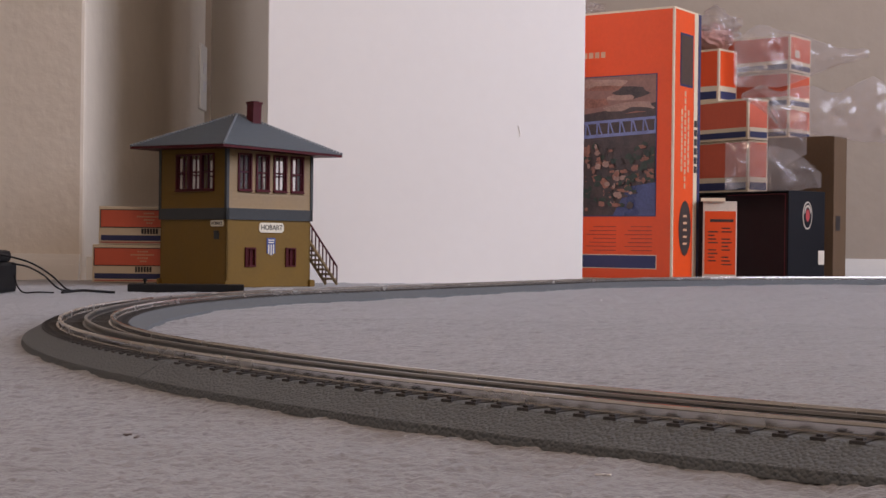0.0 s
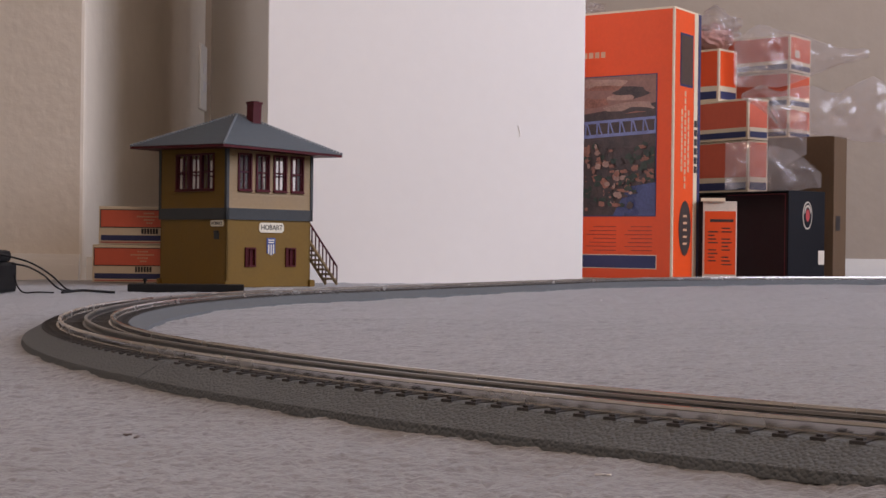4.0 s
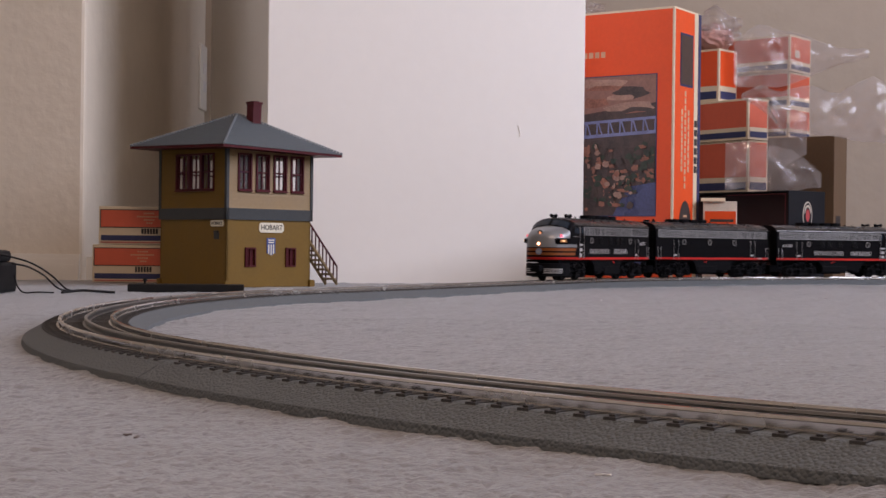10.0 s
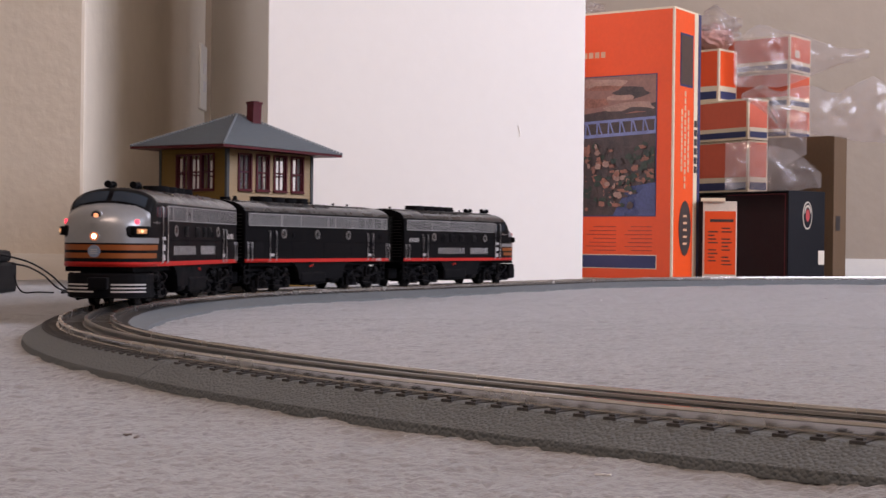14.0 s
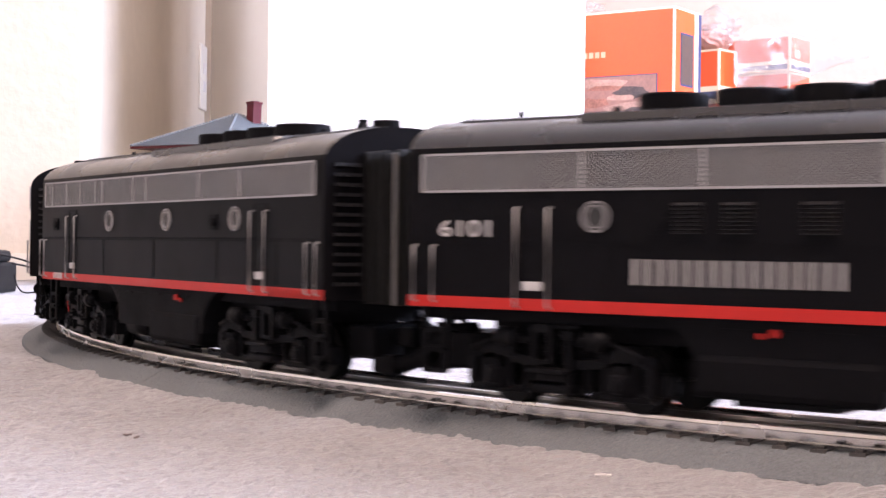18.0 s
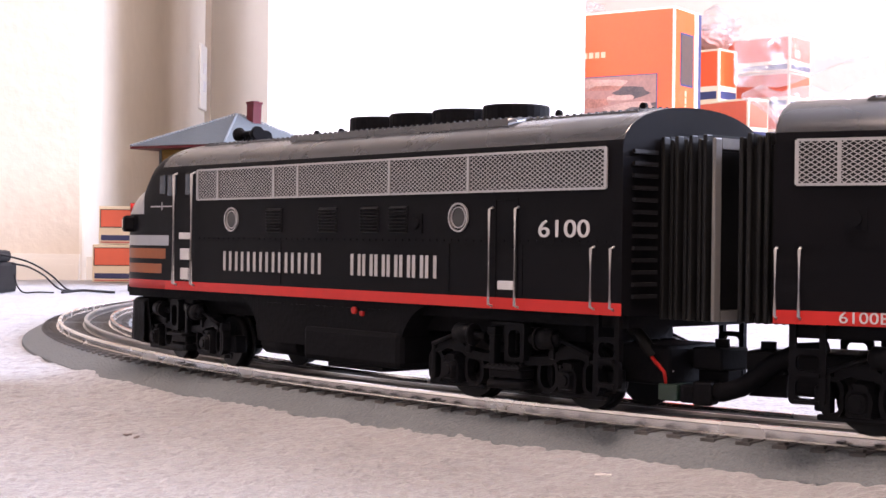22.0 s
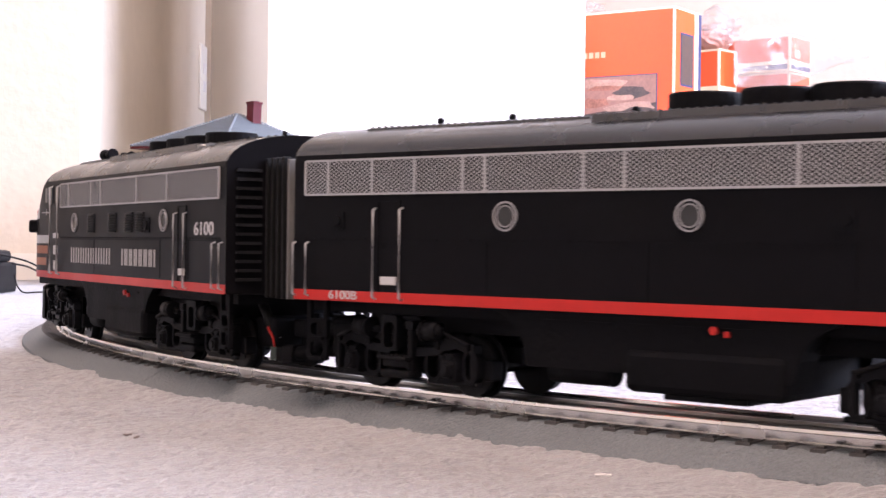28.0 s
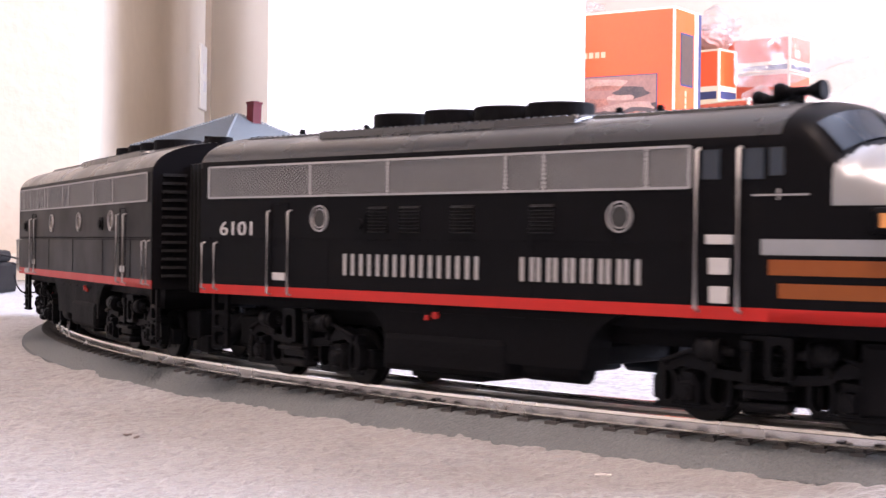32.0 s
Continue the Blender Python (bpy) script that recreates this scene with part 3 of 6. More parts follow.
    a = [bm.verts.new((x, 0, z)) for x, z in pts]
    b = [bm.verts.new((x, -0.0016, z)) for x, z in pts]
    bm.faces.new(a), bm.faces.new(b)
    for k in range(8):
        bm.faces.new((a[k], a[(k + 1) % 8], b[(k + 1) % 8], b[k]))
    sign = part("station_sign", bm, SIGNW, t, "cream name board with black capitals")
    sign.matrix_basis = Matrix.Translation((0.0775, 0, 0.0815))
    lettering("sign_words", "HOBART", 0.0097, SIGNK, Matrix.Translation((0, -0.0017, 0)) @ up, sign, bold=0.00008)
    sign2 = share(sign, Matrix.Translation((0, 0.0190, 0.0862)) @ Matrix.Rotation(-math.pi / 2, 4, "Z") @ Matrix.Diagonal((0.62, 1, 0.62, 1)), t)
    lettering("sign_words", "HOBART", 0.0097, SIGNK, Matrix.Translation((0, -0.0017, 0)) @ up, sign2, bold=0.00008)
    bm = bmesh.new()
    box(bm, -0.0012, 0.0, 0.0150, 0.0260, 0.0650, 0.0740, bevel=0.0004)
    box(bm, -0.0030, 0.0, 0.0165, 0.0245, 0.0740, 0.0765, bevel=0.0004)
    part("wall_lamp", bm, SLATE, t, "small grey fixture under the sign")
    # plain shield: blue head, red and white bars
    bm = bmesh.new()
    x0, zc = 0.0775, 0.0555
    box(bm, x0 - 0.0078, x0 + 0.0078, -0.0008, 0, zc + 0.0030, zc + 0.0120, bevel=0.0003)
    shield = part("shield_sign", bm, SHIELDB, t, "blue shield plate with red and white bars")
    for k in range(7):
        bm = bmesh.new()
        xa = x0 - 0.0074 + 0.0148 * k / 7
        low = zc - 0.0120 + 0.0030 * abs(k - 3) / 3
        box(bm, xa, xa + 0.0148 / 7, -0.0009, 0, low, zc + 0.0030)
        part("bar", bm, SIGNW if k % 2 else SHIELDB, shield)
    bm = bmesh.new()
    for z in (zc + 0.0050, zc + 0.0082):
        box(bm, x0 - 0.0050, x0 + 0.0050, -0.0010, -0.0008, z, z + 0.0016)
    part("shield_print", bm, SIGNW, shield)
    # outside stair: landing on posts, flight down, railings
    base = L
    bm = bmesh.new()
    box(bm, base + 0.0022, base + 0.026, 0.030, 0.060, 0.0668, 0.0708)
    landing = part("stair_landing", bm, CREAM, t, "tan wooden stair landing")
    for x, y in ((base + 0.024, 0.032), (base + 0.024, 0.058)):
        bm = bmesh.new()
        box(bm, x - 0.0018, x + 0.0018, y - 0.0018, y + 0.0018, 0.0, 0.0668)
        part("landing_post", bm, CREAM, landing)
    bm = bmesh.new()
    m = Matrix.Translation((base + 0.013, 0.0315, 0.010))
    box(bm, -0.0012, 0.0012, -0.001, 0.001, 0.0, 0.060, 0, m @ Matrix.Rotation(-0.22, 4, "Y"))
    part("brace", bm, CREAM, landing)
    n = 9
    for k in range(n):
        bm = bmesh.new()
        xx = base + 0.026 + 0.0062 * k
        box(bm, xx, xx + 0.0066, 0.0345, 0.0565, 0.0625 - 0.0069 * k, 0.0655 - 0.0069 * k)
        part("stair_tread", bm, CREAM, t)
    for y in (0.0335, 0.0575):
        bm = bmesh.new()
        a, b = Vector((base + 0.026, y, 0.0660)), Vector((base + 0.0830, y, 0.0010))
        for off, w in ((0.0260, 0.0017),):
            wire(bm, [a + Vector((0, 0, off)), b + Vector((0, 0, off))], w, 4)
        for k in range(9):
            p = a.lerp(b, k / 8)
            tube(bm, p, p + Vector((0, 0, 0.0260)), 0.0011, 5)
        wire(bm, [(base + 0.003, y, 0.0940), (base + 0.026, y, 0.0940)], 0.0018, 4)
        for k in range(5):
            xx = base + 0.004 + 0.0055 * k
            tube(bm, (xx, y, 0.0708), (xx, y, 0.0940), 0.0012, 5)
        string = bmesh.new()
        wire(string, [a, b], 0.0026, 4)
        part("stringer", string, CREAM, t, "tan stair stringer")
        part("stair_railing", bm, MAROON, t, "dark brown stair railing")


tower()
PLASTK = material("black_plastic", (0.010, 0.010, 0.011), 0.5, vary=0.2, scale=40, spec=0.2)
strip = thing("accessory_base", pose(-0.383, 1.775, 0, 0, 0, 8), "low black plastic base strip with a knob", "accessory")
bm = bmesh.new()
box(bm, 0.0, 0.14, -0.010, 0.014, -0.001, 0.0090, bevel=0.001)
part("strip", bm, PLASTK, strip)
bm = bmesh.new()
tube(bm, (0.020, 0.002, 0.009), (0.020, 0.002, 0.0125), 0.0014, 10)
tube(bm, (0.020, 0.002, 0.0125), (0.020, 0.002, 0.0158), 0.0030, 12, r2=0.0020)
part("knob", bm, PLASTK, strip)


# ---- cartons, bags and the power pack ----
ORBOX = material("orange_printed_card", (0.78, 0.080, 0.013), 0.42, vary=0.05, scale=14, spec=0.4)
# orange paled: haze of the bags' film is mixed into the card colour
ORBOX2 = material("pale_orange_card", (0.62, 0.11, 0.055), 0.5, vary=0.06, scale=14)
CARD = material("cream_card", (0.64, 0.53, 0.38), 0.6, vary=0.06, scale=20)
NAVY = material("navy_print", (0.022, 0.028, 0.095), 0.5, vary=0.08, scale=20)
INK = material("black_ink", (0.03, 0.022, 0.02), 0.6)
DIMINK = material("dark_red_ink", (0.26, 0.025, 0.012), 0.6)
PALEINK = material("pale_ink", (0.60, 0.34, 0.20), 0.6)
BLKBOX = material("black_carton", (0.010, 0.010, 0.013), 0.5, vary=0.15, scale=20, spec=0.15)
MARDARK = material("dark_maroon_lining", (0.030, 0.006, 0.008), 0.7, vary=0.2, scale=20)
REDLINE = material("red_edge_line", (0.20, 0.02, 0.03), 0.5)
BROWN = material("brown_cardboard", (0.125, 0.071, 0.036), 0.75, vary=0.10, scale=25, bump=0.0002, bump_scale=150)
PINK = material("pink_wrapped_paper", (0.50, 0.25, 0.21), 0.6, vary=0.1, scale=20)
SKYP = material("picture_sky", (0.24, 0.115, 0.085), 0.35, vary=0.25, scale=18)
ROCKP = material("picture_rock", (0.25, 0.095, 0.058), 0.35, vary=0.5, scale=35)
ROCKD = material("picture_dark_rock", (0.055, 0.032, 0.026), 0.35, vary=0.6, scale=45)
BUSHP = material("picture_bush", (0.022, 0.034, 0.018), 0.35, vary=0.7, scale=70)
WATERP = material("picture_water", (0.050, 0.060, 0.15), 0.3, vary=0.4, scale=30)
PALEROCK = material("picture_pale_rock", (0.33, 0.19, 0.14), 0.35, vary=0.4, scale=40)
BRIDGEP = material("picture_bridge", (0.16, 0.18, 0.33), 0.35, vary=0.4, scale=60)
EMBLEM = material("cream_emblem", (0.62, 0.55, 0.46), 0.5)
REDP = material("red_emblem", (0.45, 0.05, 0.05), 0.5)


FILM = clear_film("clear_film")


def film(name, centre, size, folds, seed, label, category="plastic bag", mat=None, stretch=1.0):
    """A crumpled clear bag: a folded skin round a lump of air, creased along its length."""
    bm = bmesh.new()
    bmesh.ops.create_icosphere(bm, subdivisions=5, radius=1)
    for v in bm.verts:
        p = v.co.copy()
        q = Vector((p.x / stretch, p.y, p.z)) * folds + Vector((seed * 3.1, seed, 0))
        n = noise.noise(q * 0.8) * 0.36
        crease = 1 - abs(noise.noise(q * 1.5 + Vector((5, 1, 2)))) * 2.4
        fine = 1 - abs(noise.noise(q * 3.6 + Vector((1, 7, 2)))) * 2
        r = 0.76 + n + 0.13 * max(0, crease) ** 2 + 0.02 * fine
        tail = 1 - 0.35 * max(0, p.x) ** 2
        v.co = Vector((p.x * r * size[0], p.y * r * size[1], p.z * r * size[2] * tail))
    t = thing(name, Matrix.Translation(centre), label, category)
    part("skin" if mat is None else "wrapping", bm, mat or FILM, t, smooth=True)
    # loose creased folds of film that stick out of the lump
    rng = random.Random(seed)
    for k in range(3):
        bm = bmesh.new()
        n, w = 12, rng.uniform(0.5, 0.9)
        a0, lean = rng.uniform(-0.5, 0.5), rng.uniform(-0.6, 0.6)
        rows = []
        for i in range(n + 1):
            f = i / n - 0.5
            row = []
            for j in range(5):
                g = j / 4 - 0.5
                z = (0.25 * k - 0.25 + a0 * f + g * 0.55 * w + 0.16 * noise.noise((i * 0.6, j * 0.5, seed + k))) * size[2]
                y = (-0.55 + 0.35 * noise.noise((i * 0.45, j * 0.8, seed * 2 + k)) + lean * g) * size[1]
                row.append(bm.verts.new(((f * 1.7 + 0.12 * noise.noise((i * 0.5, j, seed * 3 + k))) * size[0], y, z)))
            rows.append(row)
        for r0, r1 in zip(rows, rows[1:]):
            for j in range(4):
                bm.faces.new((r0[j], r0[j + 1], r1[j + 1], r1[j])).smooth = True
        part("fold", bm, FILM, t)
    return t


def carton(name, corner, turn, right, left, z0, z1, mat, label, edge=0.0, edge_mat=None, group="", body_name="body"):
    """A carton whose near upright edge stands at corner; its right face runs along local x, its left face along local y."""
    t = thing(name, pose(corner[0], corner[1], z0, 0, 0, turn), label, "box", group)
    h = z1 - z0
    bm = bmesh.new()
    box(bm, 0, right, 0, left, 0, h, bevel=0.0012)
    part(body_name, bm, edge_mat or mat, t)
    if edge:
        for nm, (a, b, c, d) in (("front_print", (edge, right - edge, -0.0005, 0.0)), ("side_print", (-0.0005, 0.0, edge, left - edge))):
            bm = bmesh.new()
            box(bm, a, b, c, d, edge, h - edge)
            part(nm, bm, mat, t)
    return t


def print_left(t, a0, a1, z0, z1, mat, name="print_panel", lift=0.0010, label=""):
    bm = bmesh.new()
    box(bm, -lift, 0, a0, a1, z0, z1)
    return part(name, bm, mat, t, label)


def print_right(t, a0, a1, z0, z1, mat, name="print_panel", lift=0.0010, label=""):
    bm = bmesh.new()
    box(bm, a0, a1, -lift, 0, z0, z1)
    return part(name, bm, mat, t, label)


def big_carton():
    t = carton("locomotive_carton", (0.4085, 2.600), 56, 0.112, 0.235, 0.0, 0.492, ORBOX, "tall glossy orange carton with a landscape picture", 0.004, CARD)
    # picture on the wide face
    y0, y1, z0, z1 = 0.034, 0.222, 0.118, 0.372
    pic = print_left(t, y0, y1, z0, z1, ROCKD, "picture", 0.0010, "printed landscape with bridge, rocks and bushes")
    rng = random.Random(5)
    bm = bmesh.new()

    def blob(cy, cz, ry, rz, lift, mi):
        n = 11
        vs = []
        for k in range(n):
            a = 6.2832 * k / n
            f = rng.uniform(0.72, 1.15)
            vs.append(bm.verts.new((-lift, min(max(cy + ry * f * math.cos(a), y0 + 0.002), y1 - 0.002), min(max(cz + rz * f * math.sin(a), z0 + 0.002), z1 - 0.002))))
        try:
            bm.faces.new(vs).material_index = mi
        except ValueError:
            pass
    quad(bm, [(-0.0012, y0, z1 - 0.050), (-0.0012, y1, z1 - 0.072), (-0.0012, y1, z1), (-0.0012, y0, z1)], 0)
    quad(bm, [(-0.0012, y0, z0), (-0.0012, y0 + 0.085, z0), (-0.0012, y0 + 0.055, z0 + 0.052), (-0.0012, y0, z0 + 0.060)], 3)
    # layered cliffs under a hazy sky
    for k in range(9):
        f = k / 8
        blob(y0 + 0.188 * rng.uniform(0.1, 0.9), z1 - 0.012 - 0.072 * f, rng.uniform(0.030, 0.060), rng.uniform(0.005, 0.011), 0.0013 + 0.00004 * k, (6, 1, 5, 6, 1, 6, 5, 1, 5)[k])
    # dark far bank, then the truss bridge with its posts and deck
    quad(bm, [(-0.0017, y0, z0 + 0.125), (-0.0017, y1, z0 + 0.118), (-0.0017, y1, z0 + 0.180), (-0.0017, y0, z0 + 0.188)], 5)
    for za, zb in ((0.166, 0.171), (0.140, 0.146)):
        quad(bm, [(-0.0021, y0, z0 + za + 0.008), (-0.0021, y1, z0 + za), (-0.0021, y1, z0 + zb), (-0.0021, y0, z0 + zb + 0.008)], 4)
    for k in range(16):
        yy, up = y0 + 0.188 * k / 16, 0.008 * (1 - k / 16)
        lean = 0.009 if k % 2 else -0.001
        quad(bm, [(-0.0022, yy, z0 + 0.142 + up), (-0.0022, yy + 0.003, z0 + 0.142 + up), (-0.0022, yy + 0.003 + lean, z0 + 0.168 + up), (-0.0022, yy + lean, z0 + 0.168 + up)], 4)
    # bushes left and right, boulders between them down to the water
    for k in range(150):
        left = rng.random() < 0.62
        cy = y0 + (rng.uniform(0.10, 0.186) if left else rng.uniform(0.0, 0.055))
        blob(cy, z0 + rng.uniform(0.008 if left else 0.062, 0.128), rng.uniform(0.003, 0.009), rng.uniform(0.003, 0.007), 0.0023 + 0.00001 * k, rng.choice((2, 2, 2, 5, 5, 1)))
    for k in range(80):
        f = rng.random()
        blob(y0 + 0.120 - 0.060 * f + rng.uniform(-0.034, 0.034), z0 + 0.115 - 0.090 * f + rng.uniform(-0.014, 0.014), rng.uniform(0.003, 0.010), rng.uniform(0.0025, 0.0065),
             0.0040 + 0.00001 * k, rng.choice((1, 1, 1, 6, 5, 5, 2)))
    part("picture_print", bm, [SKYP, ROCKP, BUSHP, WATERP, BRIDGEP, ROCKD, PALEROCK], pic, recalc=False)
    bm = bmesh.new()
    for a, b, c, d in ((y0 - 0.0016, y1, z0 - 0.0016, z0), (y0 - 0.0016, y1, z1, z1 + 0.0016), (y0 - 0.0016, y0, z0, z1)):
        box(bm, -0.0016, 0, a, b, c, d)
    part("picture_border", bm, NAVY, t)
    nb = print_left(t, 0.030, 0.226, 0.0215, 0.0470, CARD, "stripe_border", 0.0008)
    print_left(t, 0.0315, 0.226, 0.0230, 0.0455, NAVY, "navy_stripe", 0.0013)
    bm = bmesh.new()
    for k in range(7):
        a, w = 0.040 + 0.0, 0.052 + 0.008 * ((k * 5) % 3)
        box(bm, -0.0008, 0, a, a + w * 0.8, 0.0540 + 0.0072 * k, 0.0552 + 0.0072 * k)
        box(bm, -0.0008, 0, 0.112, 0.112 + w * 0.9, 0.0540 + 0.0072 * k, 0.0552 + 0.0072 * k)
    part("small_print", bm, DIMINK, t, "rows of small dark print")
    bm = bmesh.new()
    for k in range(4):
        box(bm, -0.0008, 0, 0.1380 + 0.0125 * k, 0.1470 + 0.0125 * k, 0.408, 0.4185)
    part("title_print", bm, PALEINK, t, "pale bars of the product title")
    # narrow face
    print_right(t, 0.084, 0.100, 0.004, 0.488, CARD, "cream_strip", 0.0009)
    print_right(t, 0.101, 0.1115, 0.002, 0.490, NAVY, "navy_edge", 0.0012)
    pic2 = print_right(t, 0.024, 0.078, 0.352, 0.448, NAVY, "small_picture", 0.0010, "small dark printed picture")
    print_right(t, 0.027, 0.075, 0.356, 0.444, ROCKD, "picture_print", 0.0014)
    bm = bmesh.new()
    for j, (x, n, h) in enumerate(((0.030, 9, 0.0105), (0.044, 14, 0.0095), (0.058, 9, 0.0105))):
        for k in range(n):
            box(bm, x, x + 0.007, -0.0009, 0, 0.168 + (14 - n) * 0.006 + 0.0128 * k, 0.168 + (14 - n) * 0.006 + 0.0128 * k + h)
    part("upright_print", bm, PALEINK, t, "upright rows of pale print")
    bm = bmesh.new()
    for k in range(6):
        box(bm, 0.086, 0.098, -0.0014, 0, 0.198 + 0.0168 * k, 0.210 + 0.0168 * k)
    part("maker_mark", bm, INK, t, "black bars of the maker's name")
    bm = bmesh.new()
    n = 24
    ring = [bm.verts.new((0.050 + 0.026 * math.cos(6.2832 * k / n), -0.0012, 0.096 + 0.050 * math.sin(6.2832 * k / n))) for k in range(n)]
    bm.faces.new(ring)
    oval = part("oval_mark", bm, INK, t, "black oval mark with plain bars")
    bm = bmesh.new()
    for k in range(5):
        box(bm, 0.042, 0.058, -0.0016, -0.0012, 0.066 + 0.0125 * k, 0.070 + 0.0125 * k)
    part("mark_print", bm, PALEINK, oval)


big_carton()
film("crumpled_film", (0.262, 2.76, 0.505), (0.045, 0.04, 0.022), 2.2, 3, "clear crumpled plastic film on the tall carton")


def small_carton(name, corner, turn, right, left, z0, z1, label, mat=ORBOX, stripe=True):
    t = carton(name, corner, turn, right, left, z0, z1, mat, label, 0.0045, CARD, "orange rolling stock cartons")
    h = z1 - z0
    if stripe:
        for f, w in ((print_left, left), (print_right, right)):
            f(t, 0.0045, w - 0.0045, 0.0, h * 0.30, CARD, "cream_band", 0.0009)
            f(t, 0.0050, w - 0.0050, h * 0.055, h * 0.20, NAVY, "navy_band", 0.0013)
    return t


small_carton("rolling_stock_carton", (0.615, 2.950), 35, 0.058, 0.150, 0.174, 0.281, "orange and cream carton wrapped in clear film", ORBOX2)
small_carton("rolling_stock_carton", (0.613, 2.945), 35, 0.060, 0.165, 0.2815, 0.365, "orange and cream carton lying on another", ORBOX2)
small_carton("rolling_stock_carton", (0.5690, 3.030), 45, 0.066, 0.100, 0.3655, 0.476, "bright orange carton with a white price sticker")
small_carton("rolling_stock_carton", (0.7255, 3.073), 50, 0.100, 0.150, 0.2960, 0.3600, "orange carton inside a clear bag, film haze in its colour", ORBOX2)
small_carton("rolling_stock_carton", (0.7255, 3.073), 50, 0.098, 0.150, 0.3605, 0.4355, "orange carton inside a clear bag, film haze in its colour", ORBOX2)
upper = small_carton("rolling_stock_carton", (0.7255, 3.070), 50, 0.098, 0.150, 0.4360, 0.5130, "orange carton inside a clear bag, film haze in its colour", ORBOX2)
print_right(upper, 0.022, 0.042, 0.030, 0.046, EMBLEM, "price_sticker", 0.0014, "small white price sticker")


def pouch(x0, x1, y, tops, bottoms, thick, seed, label, cols=16, rows=7):
    """A crumpled clear bag between x0 and x1, its upper and lower edge running evenly through the given heights: two sheets of sharp facets, closed at the rim."""
    rng = random.Random(seed)
    t = thing("plastic_bag", Matrix.Translation(((x0 + x1) / 2, y, 0)), label, "plastic bag")

    def edge(hs, f):
        q = f * (len(hs) - 1)
        k = min(int(q), len(hs) - 2)
        g = q - k
        g = g * g * (3 - 2 * g)
        return hs[k] * (1 - g) + hs[k + 1] * g
    for face in (-1, 1):
        bm = bmesh.new()
        grid = []
        for i in range(cols + 1):
            f = i / cols
            zt = edge(tops, f) + 0.006 * noise.noise((f * 14, seed, 0.5))
            zb = edge(bottoms, f) + 0.006 * noise.noise((f * 14, seed, 7.5))
            row = []
            for j in range(rows + 1):
                g = j / rows
                rim = min(1.0, 4 * g * (1 - g) + 0.05) * min(1.0, 9 * f * (1 - f) + 0.1)
                jx, jz = (rng.uniform(-0.42, 0.42) if 0 < i < cols else 0.0), (rng.uniform(-0.42, 0.42) if 0 < j < rows else 0.0)
                x = (x1 - x0) * (f - 0.5 + jx / cols)
                z = zb + (zt - zb) * (g + jz / rows)
                p = Vector((x * 15, face * 3.0 + seed, z * 22))
                ridge = 1 - 2 * abs(noise.noise(p)) + 0.5 * (1 - 2 * abs(noise.noise(p * 2.3)))
                fine = rng.uniform(-1, 1)
                row.append(bm.verts.new((x, face * thick * rim * (0.45 + 0.55 * ridge) + 0.0010 * fine * rim, z)))
            grid.append(row)
        for i in range(cols):
            for j in range(rows):
                a, b, c, d = grid[i][j], grid[i + 1][j], grid[i + 1][j + 1], grid[i][j + 1]
                for tri in (((a, b, c), (a, c, d)) if rng.random() < 0.5 else ((a, b, d), (b, c, d))):
                    bm.faces.new(tri).smooth = rng.random() < 0.7
        part("sheet", bm, FILM, t)
    return t


pouch(0.583, 0.885, 2.865, (0.366, 0.381, 0.370, 0.384, 0.380, 0.368, 0.386, 0.404, 0.370), (0.352, 0.335, 0.288, 0.288, 0.284, 0.276, 0.272, 0.270), 0.022, 17,
      "large crumpled clear plastic bag lying across the cartons")
pouch(0.600, 0.880, 3.030, (0.500, 0.524, 0.516, 0.496, 0.482, 0.476), (0.400, 0.392, 0.400, 0.424, 0.444, 0.462), 0.016, 11, "clear plastic bag wrapped round the cartons")
pouch(0.560, 0.752, 2.905, (0.272, 0.276, 0.268, 0.262, 0.246, 0.212), (0.176, 0.178, 0.177, 0.176, 0.177, 0.186), 0.020, 29, "clear plastic bag hanging round a carton")
pouch(0.640, 0.720, 2.895, (0.350, 0.345, 0.330), (0.232, 0.226, 0.250), 0.014, 23, "clear plastic bag hanging between the cartons", 6, 8)
film("wrapped_parcel", (0.560, 3.085, 0.506), (0.052, 0.05, 0.036), 1.2, 31, "pink paper parcel in clear film", "parcel", PINK)
film("plastic_bag", (0.572, 3.080, 0.525), (0.058, 0.05, 0.048), 2.0, 37, "clear crumpled bag round a pink parcel")

white = carton("catalogue_carton", (0.4735, 2.660), -10.5, 0.0610, 0.055, 0.0, 0.146, EMBLEM, "white carton with an orange printed label")
print_right(white, 0.0035, 0.0590, 0.013, 0.128, ORBOX, "orange_label", 0.0008)
bm = bmesh.new()
for k in range(11):
    for x0, x1 in ((0.010, 0.027), (0.034, 0.052)):
        if (k * 7 + int(x0 * 1000)) % 5:
            box(bm, x0, x1 - 0.003 * (k % 3), -0.0012, 0, 0.030 + 0.0066 * k, 0.0322 + 0.0066 * k)
box(bm, 0.013, 0.055, -0.0012, 0, 0.1085, 0.1135)
part("label_print", bm, INK, white, "rows of dark print")
bm = bmesh.new()
box(bm, 0.004, 0.055, -0.0009, 0, 0.004, 0.0085)
part("bottom_print", bm, INK, white)
bm = bmesh.new()
box(bm, -0.004, 0.040, -0.006, 0.055, 0.0, 0.0014, m=Matrix.Translation((0, 0, 0.1462)) @ Matrix.Rotation(0.12, 4, "X"))
part("flap", bm, CARD, white, "loose open top flap")


